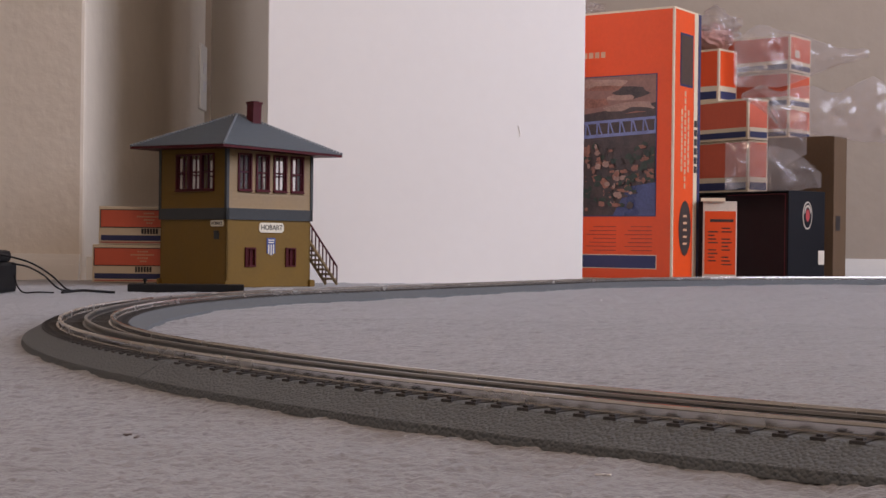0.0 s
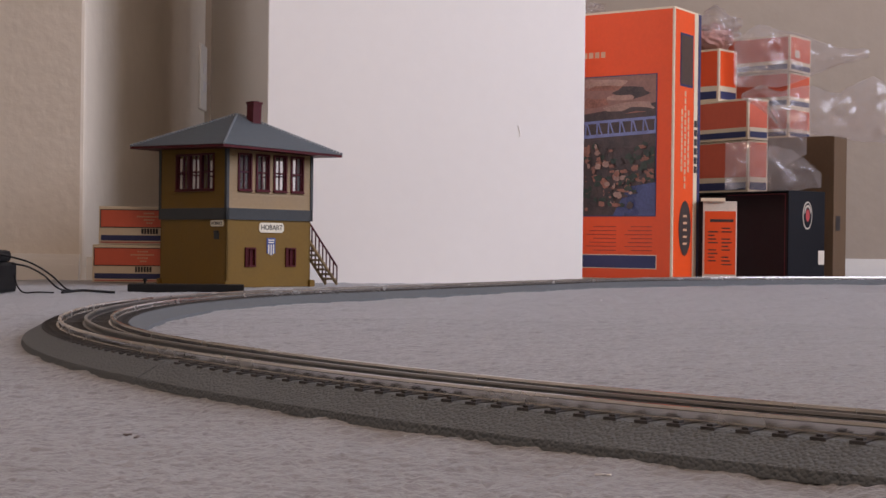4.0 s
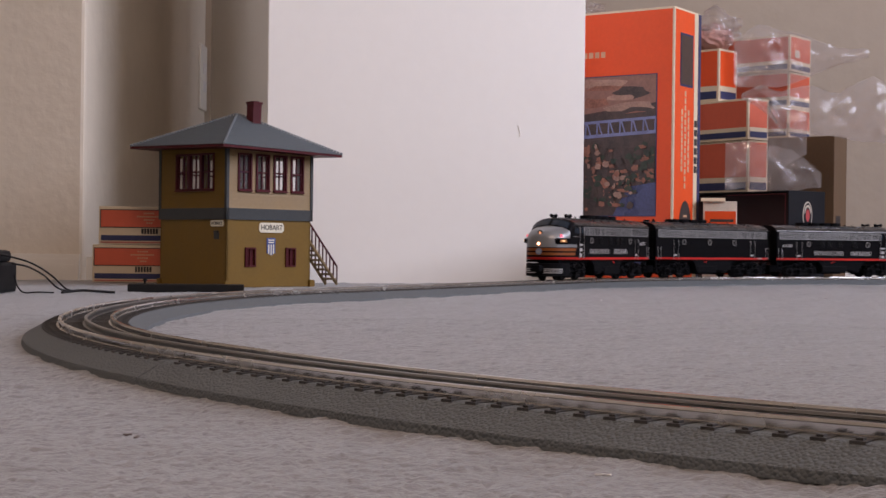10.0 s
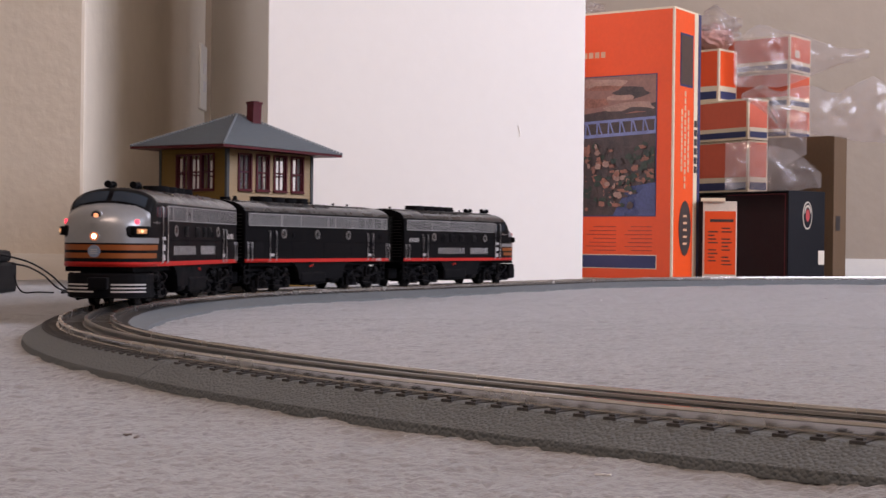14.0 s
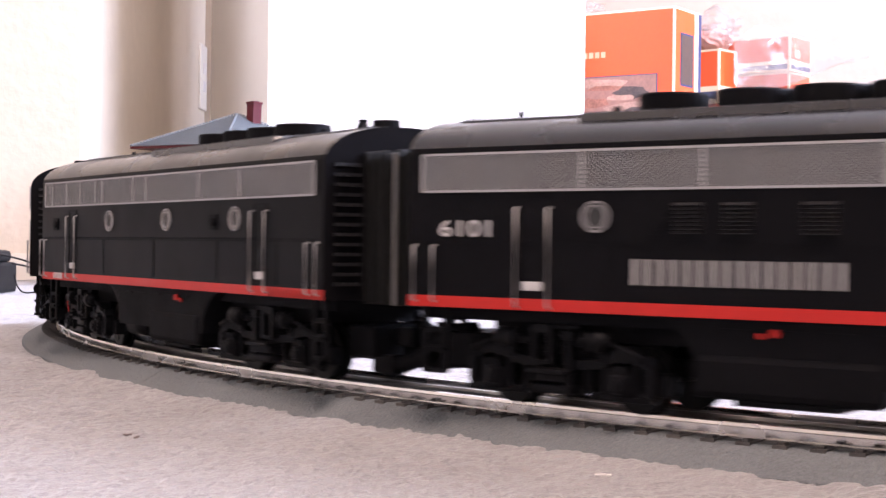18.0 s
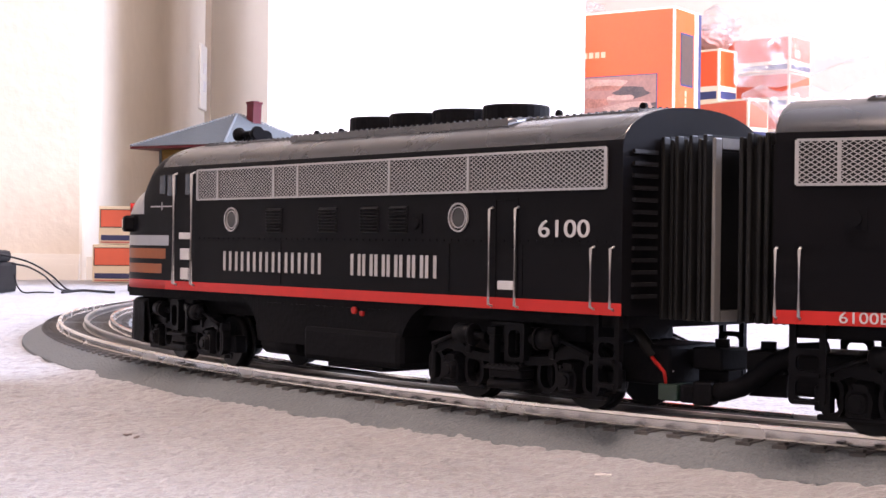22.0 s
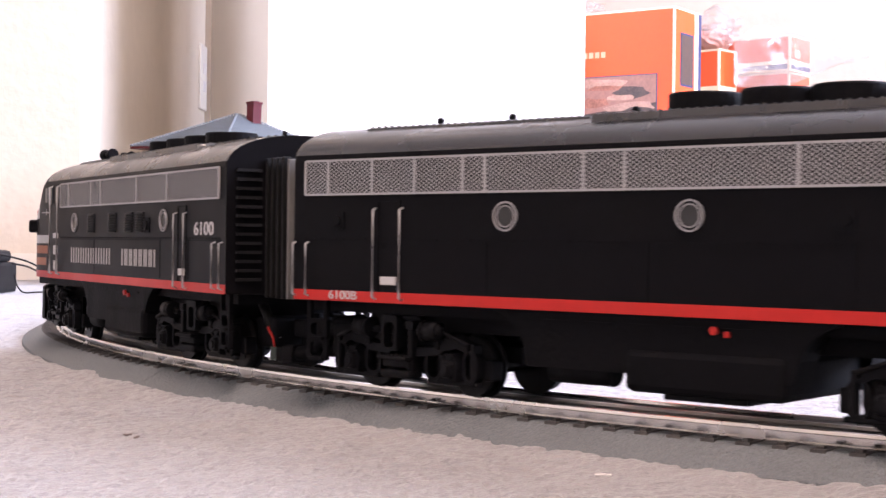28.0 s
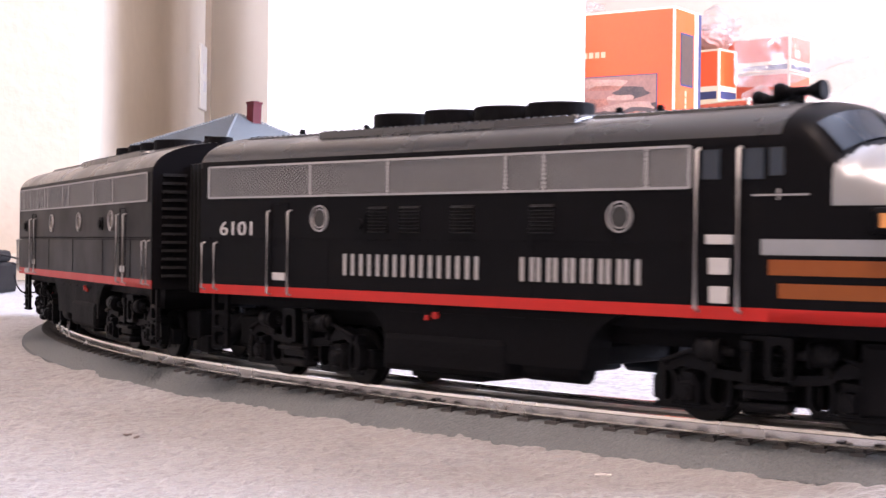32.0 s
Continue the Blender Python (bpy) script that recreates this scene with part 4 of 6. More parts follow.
def black_carton():
    t = thing("black_carton", pose(0.663, 2.800, 0, 0, 0, 35), "black open-ended carton with a round emblem", "box")
    w, d, h, k = 0.104, 0.310, 0.1735, 0.0025
    for nm, a in (("front_panel", (0, w, 0, k, 0, h)), ("rear_panel", (0, w, d - k, d, 0, h)), ("far_panel", (w - k, w, k, d - k, 0, h)),
                  ("bottom_panel", (0, w - k, k, d - k, 0, k)), ("top_panel", (0, w - k, k, d - k, h - k, h))):
        bm = bmesh.new()
        box(bm, *a, bevel=0.0006)
        part(nm, bm, BLKBOX, t)
    bm = bmesh.new()
    box(bm, 0.030, w - k - 0.001, k + 0.001, d - k - 0.001, k + 0.001, h - k - 0.001)
    part("inner_tray", bm, MARDARK, t, "dark maroon inner tray")
    bm = bmesh.new()
    for a in ((-0.0005, 0, 0.008, 0.0092, 0.006, h - 0.006), (-0.0005, 0, 0.0092, 0.16, h - 0.0072, h - 0.006)):
        box(bm, *a)
    part("red_edging", bm, REDLINE, t)
    for rx, rz, y, mat, nm in ((0.0135, 0.027, -0.0006, EMBLEM, "emblem"), (0.0118, 0.0245, -0.0009, BLKBOX, "emblem_ring"), (0.0055, 0.0120, -0.0013, REDP, "emblem_centre")):
        bm = bmesh.new()
        bm.faces.new([bm.verts.new((0.053 + rx * math.cos(6.2832 * q / 28), y, 0.126 + rz * math.sin(6.2832 * q / 28))) for q in range(28)])
        part(nm, bm, mat, t, "round cream and red emblem" if nm == "emblem" else "")
    bm = bmesh.new()
    for q in range(10):
        a = 0.35 + 2.45 * q / 9
        x, z = 0.053 + 0.0090 * math.cos(a), 0.126 + 0.0185 * math.sin(a)
        box(bm, x - 0.0010, x + 0.0010, -0.0014, -0.0010, z - 0.0022, z + 0.0022)
    part("emblem_print", bm, EMBLEM, t)
    print_right(t, 0.086, 0.103, 0.031, 0.058, EMBLEM, "price_label", 0.0008, "white price label")


black_carton()
brown = carton("cardboard_box", (0.803, 3.000), 50, 0.060, 0.260, 0.0, 0.2955, BROWN, "tall plain brown cardboard box")
print_right(brown, 0.010, 0.030, 0.10, 0.13, INK, "printed_mark", 0.0007)

# two flat boxes by the tower
for k, (x0, z0) in enumerate(((-0.5135, 0.0), (-0.5045, 0.0560))):
    t = carton("track_carton", (x0, 2.135), 1.5 - k, 0.195, 0.075, z0, z0 + 0.0555, CARD, "flat cream carton with orange and navy bands", group="track cartons by the tower")
    h = 0.0555
    print_right(t, 0.0035, 0.190, h * 0.46, h * 0.90, ORBOX2, "orange_band", 0.0008)
    print_right(t, 0.0020, 0.192, h * 0.44, h * 0.46, INK, "band_edge", 0.0009)
    print_right(t, 0.0020, 0.0035, h * 0.44, h * 0.92, INK, "band_edge", 0.0009)
    print_right(t, 0.0020, 0.192, h * 0.90, h * 0.92, INK, "band_edge", 0.0009)
    print_right(t, 0.0035, 0.190, h * 0.10, h * 0.24, NAVY, "navy_band", 0.0008)
    print_right(t, 0.0035, 0.190, h * 0.04, h * 0.065, REDP, "red_line", 0.0008)
    bm = bmesh.new()
    for q in range(6):
        box(bm, 0.0625 + 0.0042 * q, 0.0655 + 0.0042 * q, -0.0010, 0, h * 0.28, h * 0.42)
    part("maker_mark", bm, INK, t, "black bars of the maker's name")
    bm = bmesh.new()
    for q, (a, b) in enumerate(((0.066, 0.082), (0.056, 0.090), (0.066, 0.082), (0.070, 0.078))):
        for x in np.arange(a, b, 0.0032):
            box(bm, x, x + 0.0022, -0.0011, 0, h * (0.80 - 0.085 * q), h * (0.84 - 0.085 * q))
    part("small_print", bm, PALEINK, t, "rows of pale print")

pack = thing("power_pack", pose(-0.583, 1.640, 0, 0, 0, -6), "black toy transformer with a small red light", "power supply")
bm = bmesh.new()
box(bm, 0, 0.080, 0, 0.070, 0, 0.035, bevel=0.004)
part("base", bm, PLASTK, pack)
bm = bmesh.new()
box(bm, 0.004, 0.076, 0.008, 0.066, 0.0345, 0.049, bevel=0.006)
part("lid", bm, PLASTK, pack)
bm = bmesh.new()
tube(bm, (0.066, 0.001, 0.014), (0.066, -0.0012, 0.014), 0.0042, 14)
part("dial", bm, BLKBOX, pack)
bm = bmesh.new()
tube(bm, (0.0775, -0.0002, 0.016), (0.0775, -0.0015, 0.016), 0.0012, 10)
part("pilot_light", bm, REDP, pack, "small red pilot light")


def cable(pts, r, label):
    bm = bmesh.new()
    out = []
    P = [Vector(p) for p in pts]
    P = [P[0]] + P + [P[-1]]
    for i in range(1, len(P) - 2):
        for k in range(8):
            q = k / 8
            a, b, c, d = P[i - 1], P[i], P[i + 1], P[i + 2]
            out.append(0.5 * ((2 * b) + (c - a) * q + (2 * a - 5 * b + 4 * c - d) * q * q + (3 * b - a - 3 * c + d) * q ** 3))
    out.append(P[-1])
    wire(bm, out, r, 7)
    tagged(part("cable", bm, PLASTK), label, "cable", "cables of the power pack")


cable([(-0.515, 1.640, 0.046), (-0.495, 1.645, 0.043), (-0.470, 1.66, 0.035), (-0.452, 1.68, 0.021), (-0.440, 1.70, 0.005), (-0.430, 1.70, 0.002)], 0.0011, "thin black cable looping to the carpet")
cable([(-0.488, 1.650, 0.034), (-0.472, 1.66, 0.030), (-0.458, 1.675, 0.020), (-0.447, 1.69, 0.006), (-0.436, 1.695, 0.002)], 0.0011, "thin black cable looping to the carpet")
cable([(-0.482, 1.640, 0.022), (-0.479, 1.640, 0.010), (-0.470, 1.635, 0.002), (-0.455, 1.64, 0.0022), (-0.440, 1.65, 0.0015)], 0.0009, "thin black cable lying on the carpet")
cable([(-0.434, 1.660, 0.0015), (-0.415, 1.675, 0.0035), (-0.398, 1.680, 0.0025), (-0.380, 1.690, 0.0012)], 0.0016, "flat black cable lying on the carpet")


# ---- the train ----
BLACK = material("black_body_paint", (0.0046, 0.0044, 0.0053), 0.38, vary=0.15, scale=30, spec=0.035)
LOUV = material("black_satin_slats", (0.009, 0.009, 0.010), 0.42, vary=0.2, scale=40, spec=0.3)
# body black made lighter and glossier: the roof's sheen put into the paint
ROOFM = material("black_with_roof_sheen", (0.011, 0.011, 0.013), 0.27, vary=0.2, scale=40, grime=0.03, spec=0.75)
UNDER = material("matt_black_plastic", (0.0040, 0.0040, 0.0050), 0.62, vary=0.25, scale=60, bump=0.0002, bump_scale=500, spec=0.05)
TRUCKM = material("semi_gloss_truck_black", (0.0048, 0.0048, 0.0060), 0.50, vary=0.25, scale=60, spec=0.07)
RED = material("red_stripe_paint", (0.40, 0.017, 0.012), 0.45, vary=0.08, scale=30, spec=0.2)
ORANGE = material("orange_stripe_paint", (0.20, 0.054, 0.011), 0.45, vary=0.08, scale=30, spec=0.2)
SILVER = material("silver_grey_paint", (0.23, 0.235, 0.245), 0.31, metal=0.45, vary=0.05, scale=30)
WHITEP = material("white_lettering_paint", (0.42, 0.41, 0.41), 0.5, vary=0.05, scale=80)
LETTERM = material("dulled_white_lettering", (0.31, 0.30, 0.30), 0.5, vary=0.08, scale=80)
RING = material("dull_steel_ring", (0.30, 0.29, 0.29), 0.35, 0.6, vary=0.1, scale=60)
STEEL = material("bright_steel", (0.33, 0.325, 0.325), 0.38, 0.5, vary=0.06, scale=60)
GRILLEM = material("etched_metal_grille", (0.32, 0.315, 0.315), 0.45, 0.5, vary=0.08, scale=90)
GRILLEB = material("grille_shadow", (0.012, 0.012, 0.013), 0.6, spec=0.1)
PORTGL = glass("porthole_glass", (0.03, 0.03, 0.03), 0.2)
PORTGL.node_tree.nodes["Principled BSDF"].inputs["Specular IOR Level"].default_value = 0.2
WIND = glass("windshield_glass", (0.020, 0.028, 0.040), 0.05)
WIND.node_tree.nodes["Principled BSDF"].inputs["Specular IOR Level"].default_value = 0.28
LAMPOFF = glass("lens_off", (0.035, 0.035, 0.04), 0.12)
HEADGLOW = glow("headlight_glow", (1.0, 0.66, 0.38), 6.0)
DIMGLOW = glow("warning_light_glow", (0.95, 0.36, 0.17), 0.8)
LAMPBOWL = glow("headlight_bowl", (0.8, 0.30, 0.16), 0.10)
REDGLOW = glow("marker_glow", (1.0, 0.04, 0.08), 1.6)
BOARDGLOW = glow("number_board_glow", (0.5, 0.20, 0.05), 0.05)
BOARDTEXT = glow("number_board_digits", (1.0, 0.55, 0.28), 0.22)
BADGE = material("blue_grey_badge", (0.16, 0.20, 0.27), 0.4, vary=0.1, scale=90)
RUBBER = material("black_rubber_bellows", (0.006, 0.006, 0.006), 0.5, vary=0.2, scale=40, spec=0.15)
BOARDSPOT = glow("number_board_bulb", (1.0, 0.55, 0.25), 1.5)
BELLOW = material("grey_bellows_face", (0.10, 0.097, 0.094), 0.6, vary=0.15, scale=40)
WHEELM = material("dark_steel_wheel", (0.006, 0.006, 0.007), 0.45, vary=0.15, scale=60, spec=0.12)
GREEN = material("green_circuit_board", (0.008, 0.025, 0.016), 0.5)
YELLOWW = material("yellow_wire", (0.6, 0.5, 0.25), 0.5)

HW = 0.0325                       # half width of the cars
SILL, EAVE, CROWN = 0.0297, 0.0768, 0.0898
REAR = -0.1444
TIP = 0.1522


def plan(x):
    """Half width of the cab car's shell at x."""
    if x <= 0.102:
        return HW
    q = min(1.0, (x - 0.102) / (TIP - 0.102))
    return HW * max(0.0, 1 - q ** 3.3) ** (1 / 2.7)


def crown(x):
    """Height of the cab car's shell at x: roof, windshield, then the nose."""
    if x <= 0.104:
        return CROWN
    if x <= 0.1115:
        q = (x - 0.104) / 0.0075
        return CROWN - 0.0020 * q * q
    nose = 0.0585 + 0.0195 * math.sqrt(max(0.0, 1 - ((x - 0.116) / 0.0368) ** 2)) if x >= 0.116 else 0.078
    if x <= 0.1225:
        q = (x - 0.1115) / 0.011
        q = q * q * (3 - 2 * q) * 0.35 + q * 0.65
        return (CROWN - 0.0020) * (1 - q) + nose * q
    return nose


def half(x, z):
    """Half width of the cab car's shell at x and the height z."""
    w, t = plan(x), crown(x)
    s = t - (0.0131 if x < 0.112 else 0.0131 + min(1, (x - 0.112) / 0.02) * 0.0035)
    if z <= s:
        return w
    return w * max(0.0, 1 - ((z - s) / (t - s)) ** 2.15) ** (1 / 2.15)


LEVELS = [SILL, 0.0332, 0.0360, 0.0399, 0.0420, 0.0461, 0.0473, 0.0515, 0.0522, 0.0530, 0.0542, 0.0558, 0.0574, 0.0586, 0.0594, 0.0602]


def shell_rings(xs, tip):
    rings = []
    for x in xs:
        t = crown(x) if tip else CROWN
        s = t - (0.0131 if (not tip or x < 0.112) else 0.0131 + min(1, (x - 0.112) / 0.02) * 0.0035)
        zs = LEVELS + [max(0.0605, s)]
        w = plan(x) if tip else HW
        side = [(w if z <= s else half(x, z), z) for z in zs]
        arc = []
        z0 = zs[-1]
        for k in range(1, 11):
            f = k / 10 * math.pi / 2
            z = z0 + (t - z0) * math.sin(f) ** 0.93 if k < 10 else t
            z = min(z, t)
            y = (half(x, z) if tip else HW * max(0.0, 1 - ((z - s) / (t - s)) ** 2.15) ** (1 / 2.15)) if k < 10 else 0.0
            arc.append((y, z))
        halfring = side + arc
        rings.append([(y, z) for y, z in halfring] + [(-y, z) for y, z in reversed(halfring[:-1])])
    return rings


def shell(bm, xs, tip, paint):
    rings = shell_rings(xs, tip)
    vs = [[bm.verts.new((x, y, z)) for y, z in ring] for x, ring in zip(xs, rings)]
    n = len(rings[0])
    for i in range(len(xs) - 1):
        for j in range(n - 1):
            try:
                f = bm.faces.new((vs[i][j], vs[i][j + 1], vs[i + 1][j + 1], vs[i + 1][j]))
            except ValueError:
                continue
            z = sum(v.co.z for v in f.verts) / 4
            x = sum(v.co.x for v in f.verts) / 4
            k = j if j < n // 2 else n - 2 - j
            f.material_index = paint(x, z, k)
            f.smooth = k >= len(LEVELS) or x > 0.1
    bm.faces.new(vs[0]).material_index = 0
    if not tip:
        bm.faces.new(vs[-1]).material_index = 0
    # floor of the shell
    for i in range(len(xs) - 1):
        try:
            bm.faces.new((vs[i][0], vs[i + 1][0], vs[i + 1][-1], vs[i][-1])).material_index = 0
        except ValueError:
            pass


def paint_cab(x, z, k):
    """0 black, 1 red, 2 orange, 3 silver, 4 black with the roof sheen put in: which paint a patch of the cab car's
    shell wears.
    """
    if k == 0:
        return 1
    if x > 0.1225 and z > 0.0602:
        return 3
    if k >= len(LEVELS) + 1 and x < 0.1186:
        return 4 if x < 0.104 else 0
    if k >= len(LEVELS) - 1:
        return 3 if x > 0.1186 and z < 0.0672 + 0.0098 * math.sqrt(max(0.0, x - 0.1186) / 0.0039) else 0
    if k in (2, 4) and x > 0.1038 - (0.003 if k == 4 else 0):
        return 2
    if k == 6 and x > 0.0985:
        return 3
    if k >= 7:
        return 3 if x > 0.1416 + 0.0046 * math.sqrt(max(0.0, 1 - ((z - 0.0558) / 0.0047) ** 2)) else 0
    return 0


def paint_booster(x, z, k):
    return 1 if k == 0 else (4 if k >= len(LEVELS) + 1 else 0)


def grille(parent, x0, x1, side, posts, z0=0.0655, z1=0.0769):
    y = side * (HW + 0.0002)
    bm = bmesh.new()
    box(bm, x0, x1, y - side * 0.0004, y, z0, z1)
    back = part("grille", bm, GRILLEB, parent)
    bm = bmesh.new()
    t, yy = 0.00024, y + side * 0.00025
    pitch, hgt = 0.00215, z1 - z0
    run = hgt * 1.65
    x = x0 - run
    while x < x1:
        for d in (1, -1):
            a, b = (x, x + run) if d > 0 else (x + run, x)
            za, zb = z0, z1
            if a < x0 or a > x1 or b < x0 or b > x1:
                lo, hi = max(min(a, b), x0), min(max(a, b), x1)
                if hi - lo < 0.0002:
                    continue
                fa, fb = (lo - a) / (b - a), (hi - a) / (b - a)
                p0, p1 = sorted((fa, fb))
                aa, bb = a + (b - a) * p0, a + (b - a) * p1
                za, zb = z0 + hgt * p0, z0 + hgt * p1
                a, b = aa, bb
            quad(bm, [(a - t, yy, za), (a + t, yy, za), (b + t, yy, zb), (b - t, yy, zb)])
        x += pitch
    for z in (z0, z1):
        box(bm, x0, x1, yy - 0.0002, yy + side * 0.0004, z - 0.00035, z + 0.00035)
    for x in [x0, x1] + posts:
        box(bm, x - 0.0005, x + 0.0005, yy - 0.0002, yy + side * 0.0004, z0, z1)
    part("screen", bm, GRILLEM, back, "silver diamond-mesh screen", recalc=False)


def porthole(parent, x, z, side, r=0.0046):
    bm = bmesh.new()
    y = side * HW
    for r0, r1, d in ((r, r * 0.90, 0.0007), (r * 0.74, r * 0.67, 0.0005)):
        n = 20
        rows = [[bm.verts.new((x + rr * math.cos(6.2832 * k / n), y + side * dd, z + rr * math.sin(6.2832 * k / n))) for k in range(n)]
                for rr, dd in ((r0, -0.0002), (r0, d), (r1, d), (r1, -0.0002))]
        for a, b in zip(rows, rows[1:]):
            for k in range(n):
                bm.faces.new((a[k], a[(k + 1) % n], b[(k + 1) % n], b[k]))
    p = part("porthole", bm, RING, parent, "steel porthole ring")
    bm = bmesh.new()
    tube(bm, (x, y - side * 0.0003, z), (x, y + side * 0.00015, z), r * 0.80, 20)
    part("pane", bm, PORTGL, p)


def louvre(parent, x0, x1, side, z0=0.0526, z1=0.0615):
    """A framed row of outward-sloping slats over a dark recess."""
    bm = bmesh.new()
    y = side * HW
    box(bm, x0, x1, *sorted((y - side * 0.0002, y + side * 0.00012)), z0, z1, 1)
    n = 8
    for k in range(n):
        z = z0 + (z1 - z0) * (k + 0.5) / n
        h = (z1 - z0) / n * 0.5
        a = [bm.verts.new((x, y + side * d, zz)) for x in (x0, x1) for d, zz in ((0.00015, z + h), (0.0013, z - h * 0.35), (0.00015, z - h * 0.5))]
        for q in ((0, 1, 4, 3), (1, 2, 5, 4), (0, 1, 2), (3, 4, 5)):
            bm.faces.new([a[i] for i in q])
    part("louvre", bm, [LOUV, GRILLEB], parent)


def rod_rail(parent, x, side, z0, z1, name="handrail", r=0.00042, out=0.0016):
    bm = bmesh.new()
    y = side * HW
    wire(bm, [(x, y - side * 0.0003, z0), (x, y + side * out, z0 + 0.0006), (x, y + side * out, z1 - 0.0006), (x, y - side * 0.0003, z1)], r, 6)
    part(name, bm, STEEL, parent)


def side_door(parent, x, side, w=0.0098):
    bm = bmesh.new()
    y = side * HW
    for a, b, c, d in ((x - w / 2, x - w / 2 + 0.0004, 0.0332, 0.0632), (x + w / 2 - 0.0004, x + w / 2, 0.0332, 0.0632), (x - w / 2, x + w / 2, 0.0628, 0.0632)):
        box(bm, a, b, y - side * 0.0002, y + side * 0.0003, c, d)
    box(bm, x - w / 2 + 0.0010, x - w / 2 + 0.0014, y, y + side * 0.0010, 0.0480, 0.0484)
    box(bm, x - w / 2 + 0.0010, x - w / 2 + 0.0034, y + side * 0.0008, y + side * 0.0012, 0.0480, 0.0486)
    door = part("door", bm, UNDER, parent)
    bm = bmesh.new()
    box(bm, x - 0.0034, x + 0.0034, y - side * 0.0002, y + side * 0.0005, 0.0356, 0.0383, bevel=0.0002)
    part("step_plate", bm, WHITEP, door, "white step plate")


def bars_for_words(parent, words, z0, z1, side):
    """Plain upright bars, as many as the letters, in place of the painted name."""
    y = side * (HW + 0.00012)
    w, first = 0.0062, None
    for x0, x1, n in words:
        for k in range(n):
            x = x0 + (x1 - x0) * (k + 0.5) / n
            if first is None:
                bm = bmesh.new()
                for b, c in ((-0.44, -0.20), (0.20, 0.44)):
                    box(bm, w * b, w * c, -0.0001, 0.0001, z0, z1)
                first = part("letter_bar", bm, LETTERM, parent)
                first.matrix_basis = Matrix.Translation((x, y, 0))
            else:
                share(first, Matrix.Translation((x, y, 0)), parent)


def seams(parent, side, xs, z, x0, x1):
    bm = bmesh.new()
    y = side * HW
    box(bm, x0, x1, y - side * 0.0001, y + side * 0.00018, z - 0.0002, z + 0.0002)
    for x in xs:
        box(bm, x - 0.00018, x + 0.00018, y - side * 0.0001, y + side * 0.00018, 0.0340, z)
    n = int((x1 - x0) / 0.0034)
    for k in range(n):
        xx = x0 + (x1 - x0) * (k + 0.5) / n
        box(bm, xx - 0.0003, xx + 0.0003, y, y + side * 0.00028, z + 0.0005, z + 0.0011)
    part("panel_seam", bm, UNDER, parent)


def roof_fan(parent, x, r=0.0112, h=0.0062, z=0.0890):
    bm = bmesh.new()
    n = 28
    rows = [[bm.verts.new((x + rr * math.cos(6.2832 * k / n), rr * math.sin(6.2832 * k / n), zz)) for k in range(n)]
            for rr, zz in ((r, z), (r, z + h - 0.0006), (r * 0.97, z + h), (r * 0.84, z + h), (r * 0.82, z + h - 0.003))]
    for a, b in zip(rows, rows[1:]):
        for k in range(n):
            bm.faces.new((a[k], a[(k + 1) % n], b[(k + 1) % n], b[k]))
    bm.faces.new(rows[-1])
    fan = part("roof_fan", bm, UNDER, parent)
    bm = bmesh.new()
    for k in range(6):
        a = 6.2832 * k / 6
        box(bm, 0, r * 0.8, -0.0008, 0.0008, -0.0002, 0.0002, m=Matrix.Translation((x, 0, z + h - 0.0018)) @ Matrix.Rotation(a, 4, "Z") @ Matrix.Rotation(0.4, 4, "X"))
    tube(bm, (x, 0, z + h - 0.003), (x, 0, z + h - 0.001), 0.0022, 10)
    part("fan_rotor", bm, WHEELM, fan)


def roof_hatch(parent, x0, x1, width=0.040):
    """A thin riveted cover plate that follows the roof."""
    bm = bmesh.new()
    n = 10

    def zr(y):
        return EAVE + (CROWN - EAVE) * max(0.0, 1 - (abs(y) / HW) ** 2.15) ** (1 / 2.15)
    ys = [-width / 2 + width * k / n for k in range(n + 1)]

    def zp(y):
        return max(zr(y) + 0.0004, CROWN + 0.0003 - 0.0015 * (2 * y / width) ** 2)
    rows = [[bm.verts.new((x, y, zr(y) - 0.0002 if low else zp(y))) for y in ys] for x, low in ((x0 - 0.0003, True), (x0, False), (x1, False), (x1 + 0.0003, True))]
    for j in (0, n):
        foot = [bm.verts.new((x, ys[j] * 1.004, zr(ys[j]) - 0.0003)) for x in (x0, x1)]
        bm.faces.new((rows[1][j], rows[2][j], foot[1], foot[0]))
    for a, b in zip(rows, rows[1:]):
        for k in range(n):
            f = bm.faces.new((a[k], a[k + 1], b[k + 1], b[k]))
            f.smooth = True
    for y in (-width / 2 + 0.001, width / 2 - 0.001):
        m = int((x1 - x0) / 0.0030)
        for k in range(m):
            xx = x0 + (x1 - x0) * (k + 0.5) / m
            box(bm, xx - 0.0004, xx + 0.0004, y - 0.0004, y + 0.0004, zp(y) - 0.0002, zp(y) + 0.0004)
    for x in (x0 + 0.0008, x1 - 0.0008):
        for k in range(11):
            y = -width / 2 + 0.002 + (width - 0.004) * k / 10
            box(bm, x - 0.0004, x + 0.0004, y - 0.0004, y + 0.0004, zp(y) - 0.0002, zp(y) + 0.0004)
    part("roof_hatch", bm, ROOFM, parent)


def lift_ring(parent, x, y=0.0):
    bm = bmesh.new()
    z = 0.0890
    tube(bm, (x, y, z), (x, y, z + 0.0016), 0.0007, 8)
    tube(bm, (x, y - 0.0006, z + 0.0026), (x, y + 0.0006, z + 0.0026), 0.0013, 10)
    part("lift_ring", bm, UNDER, parent)


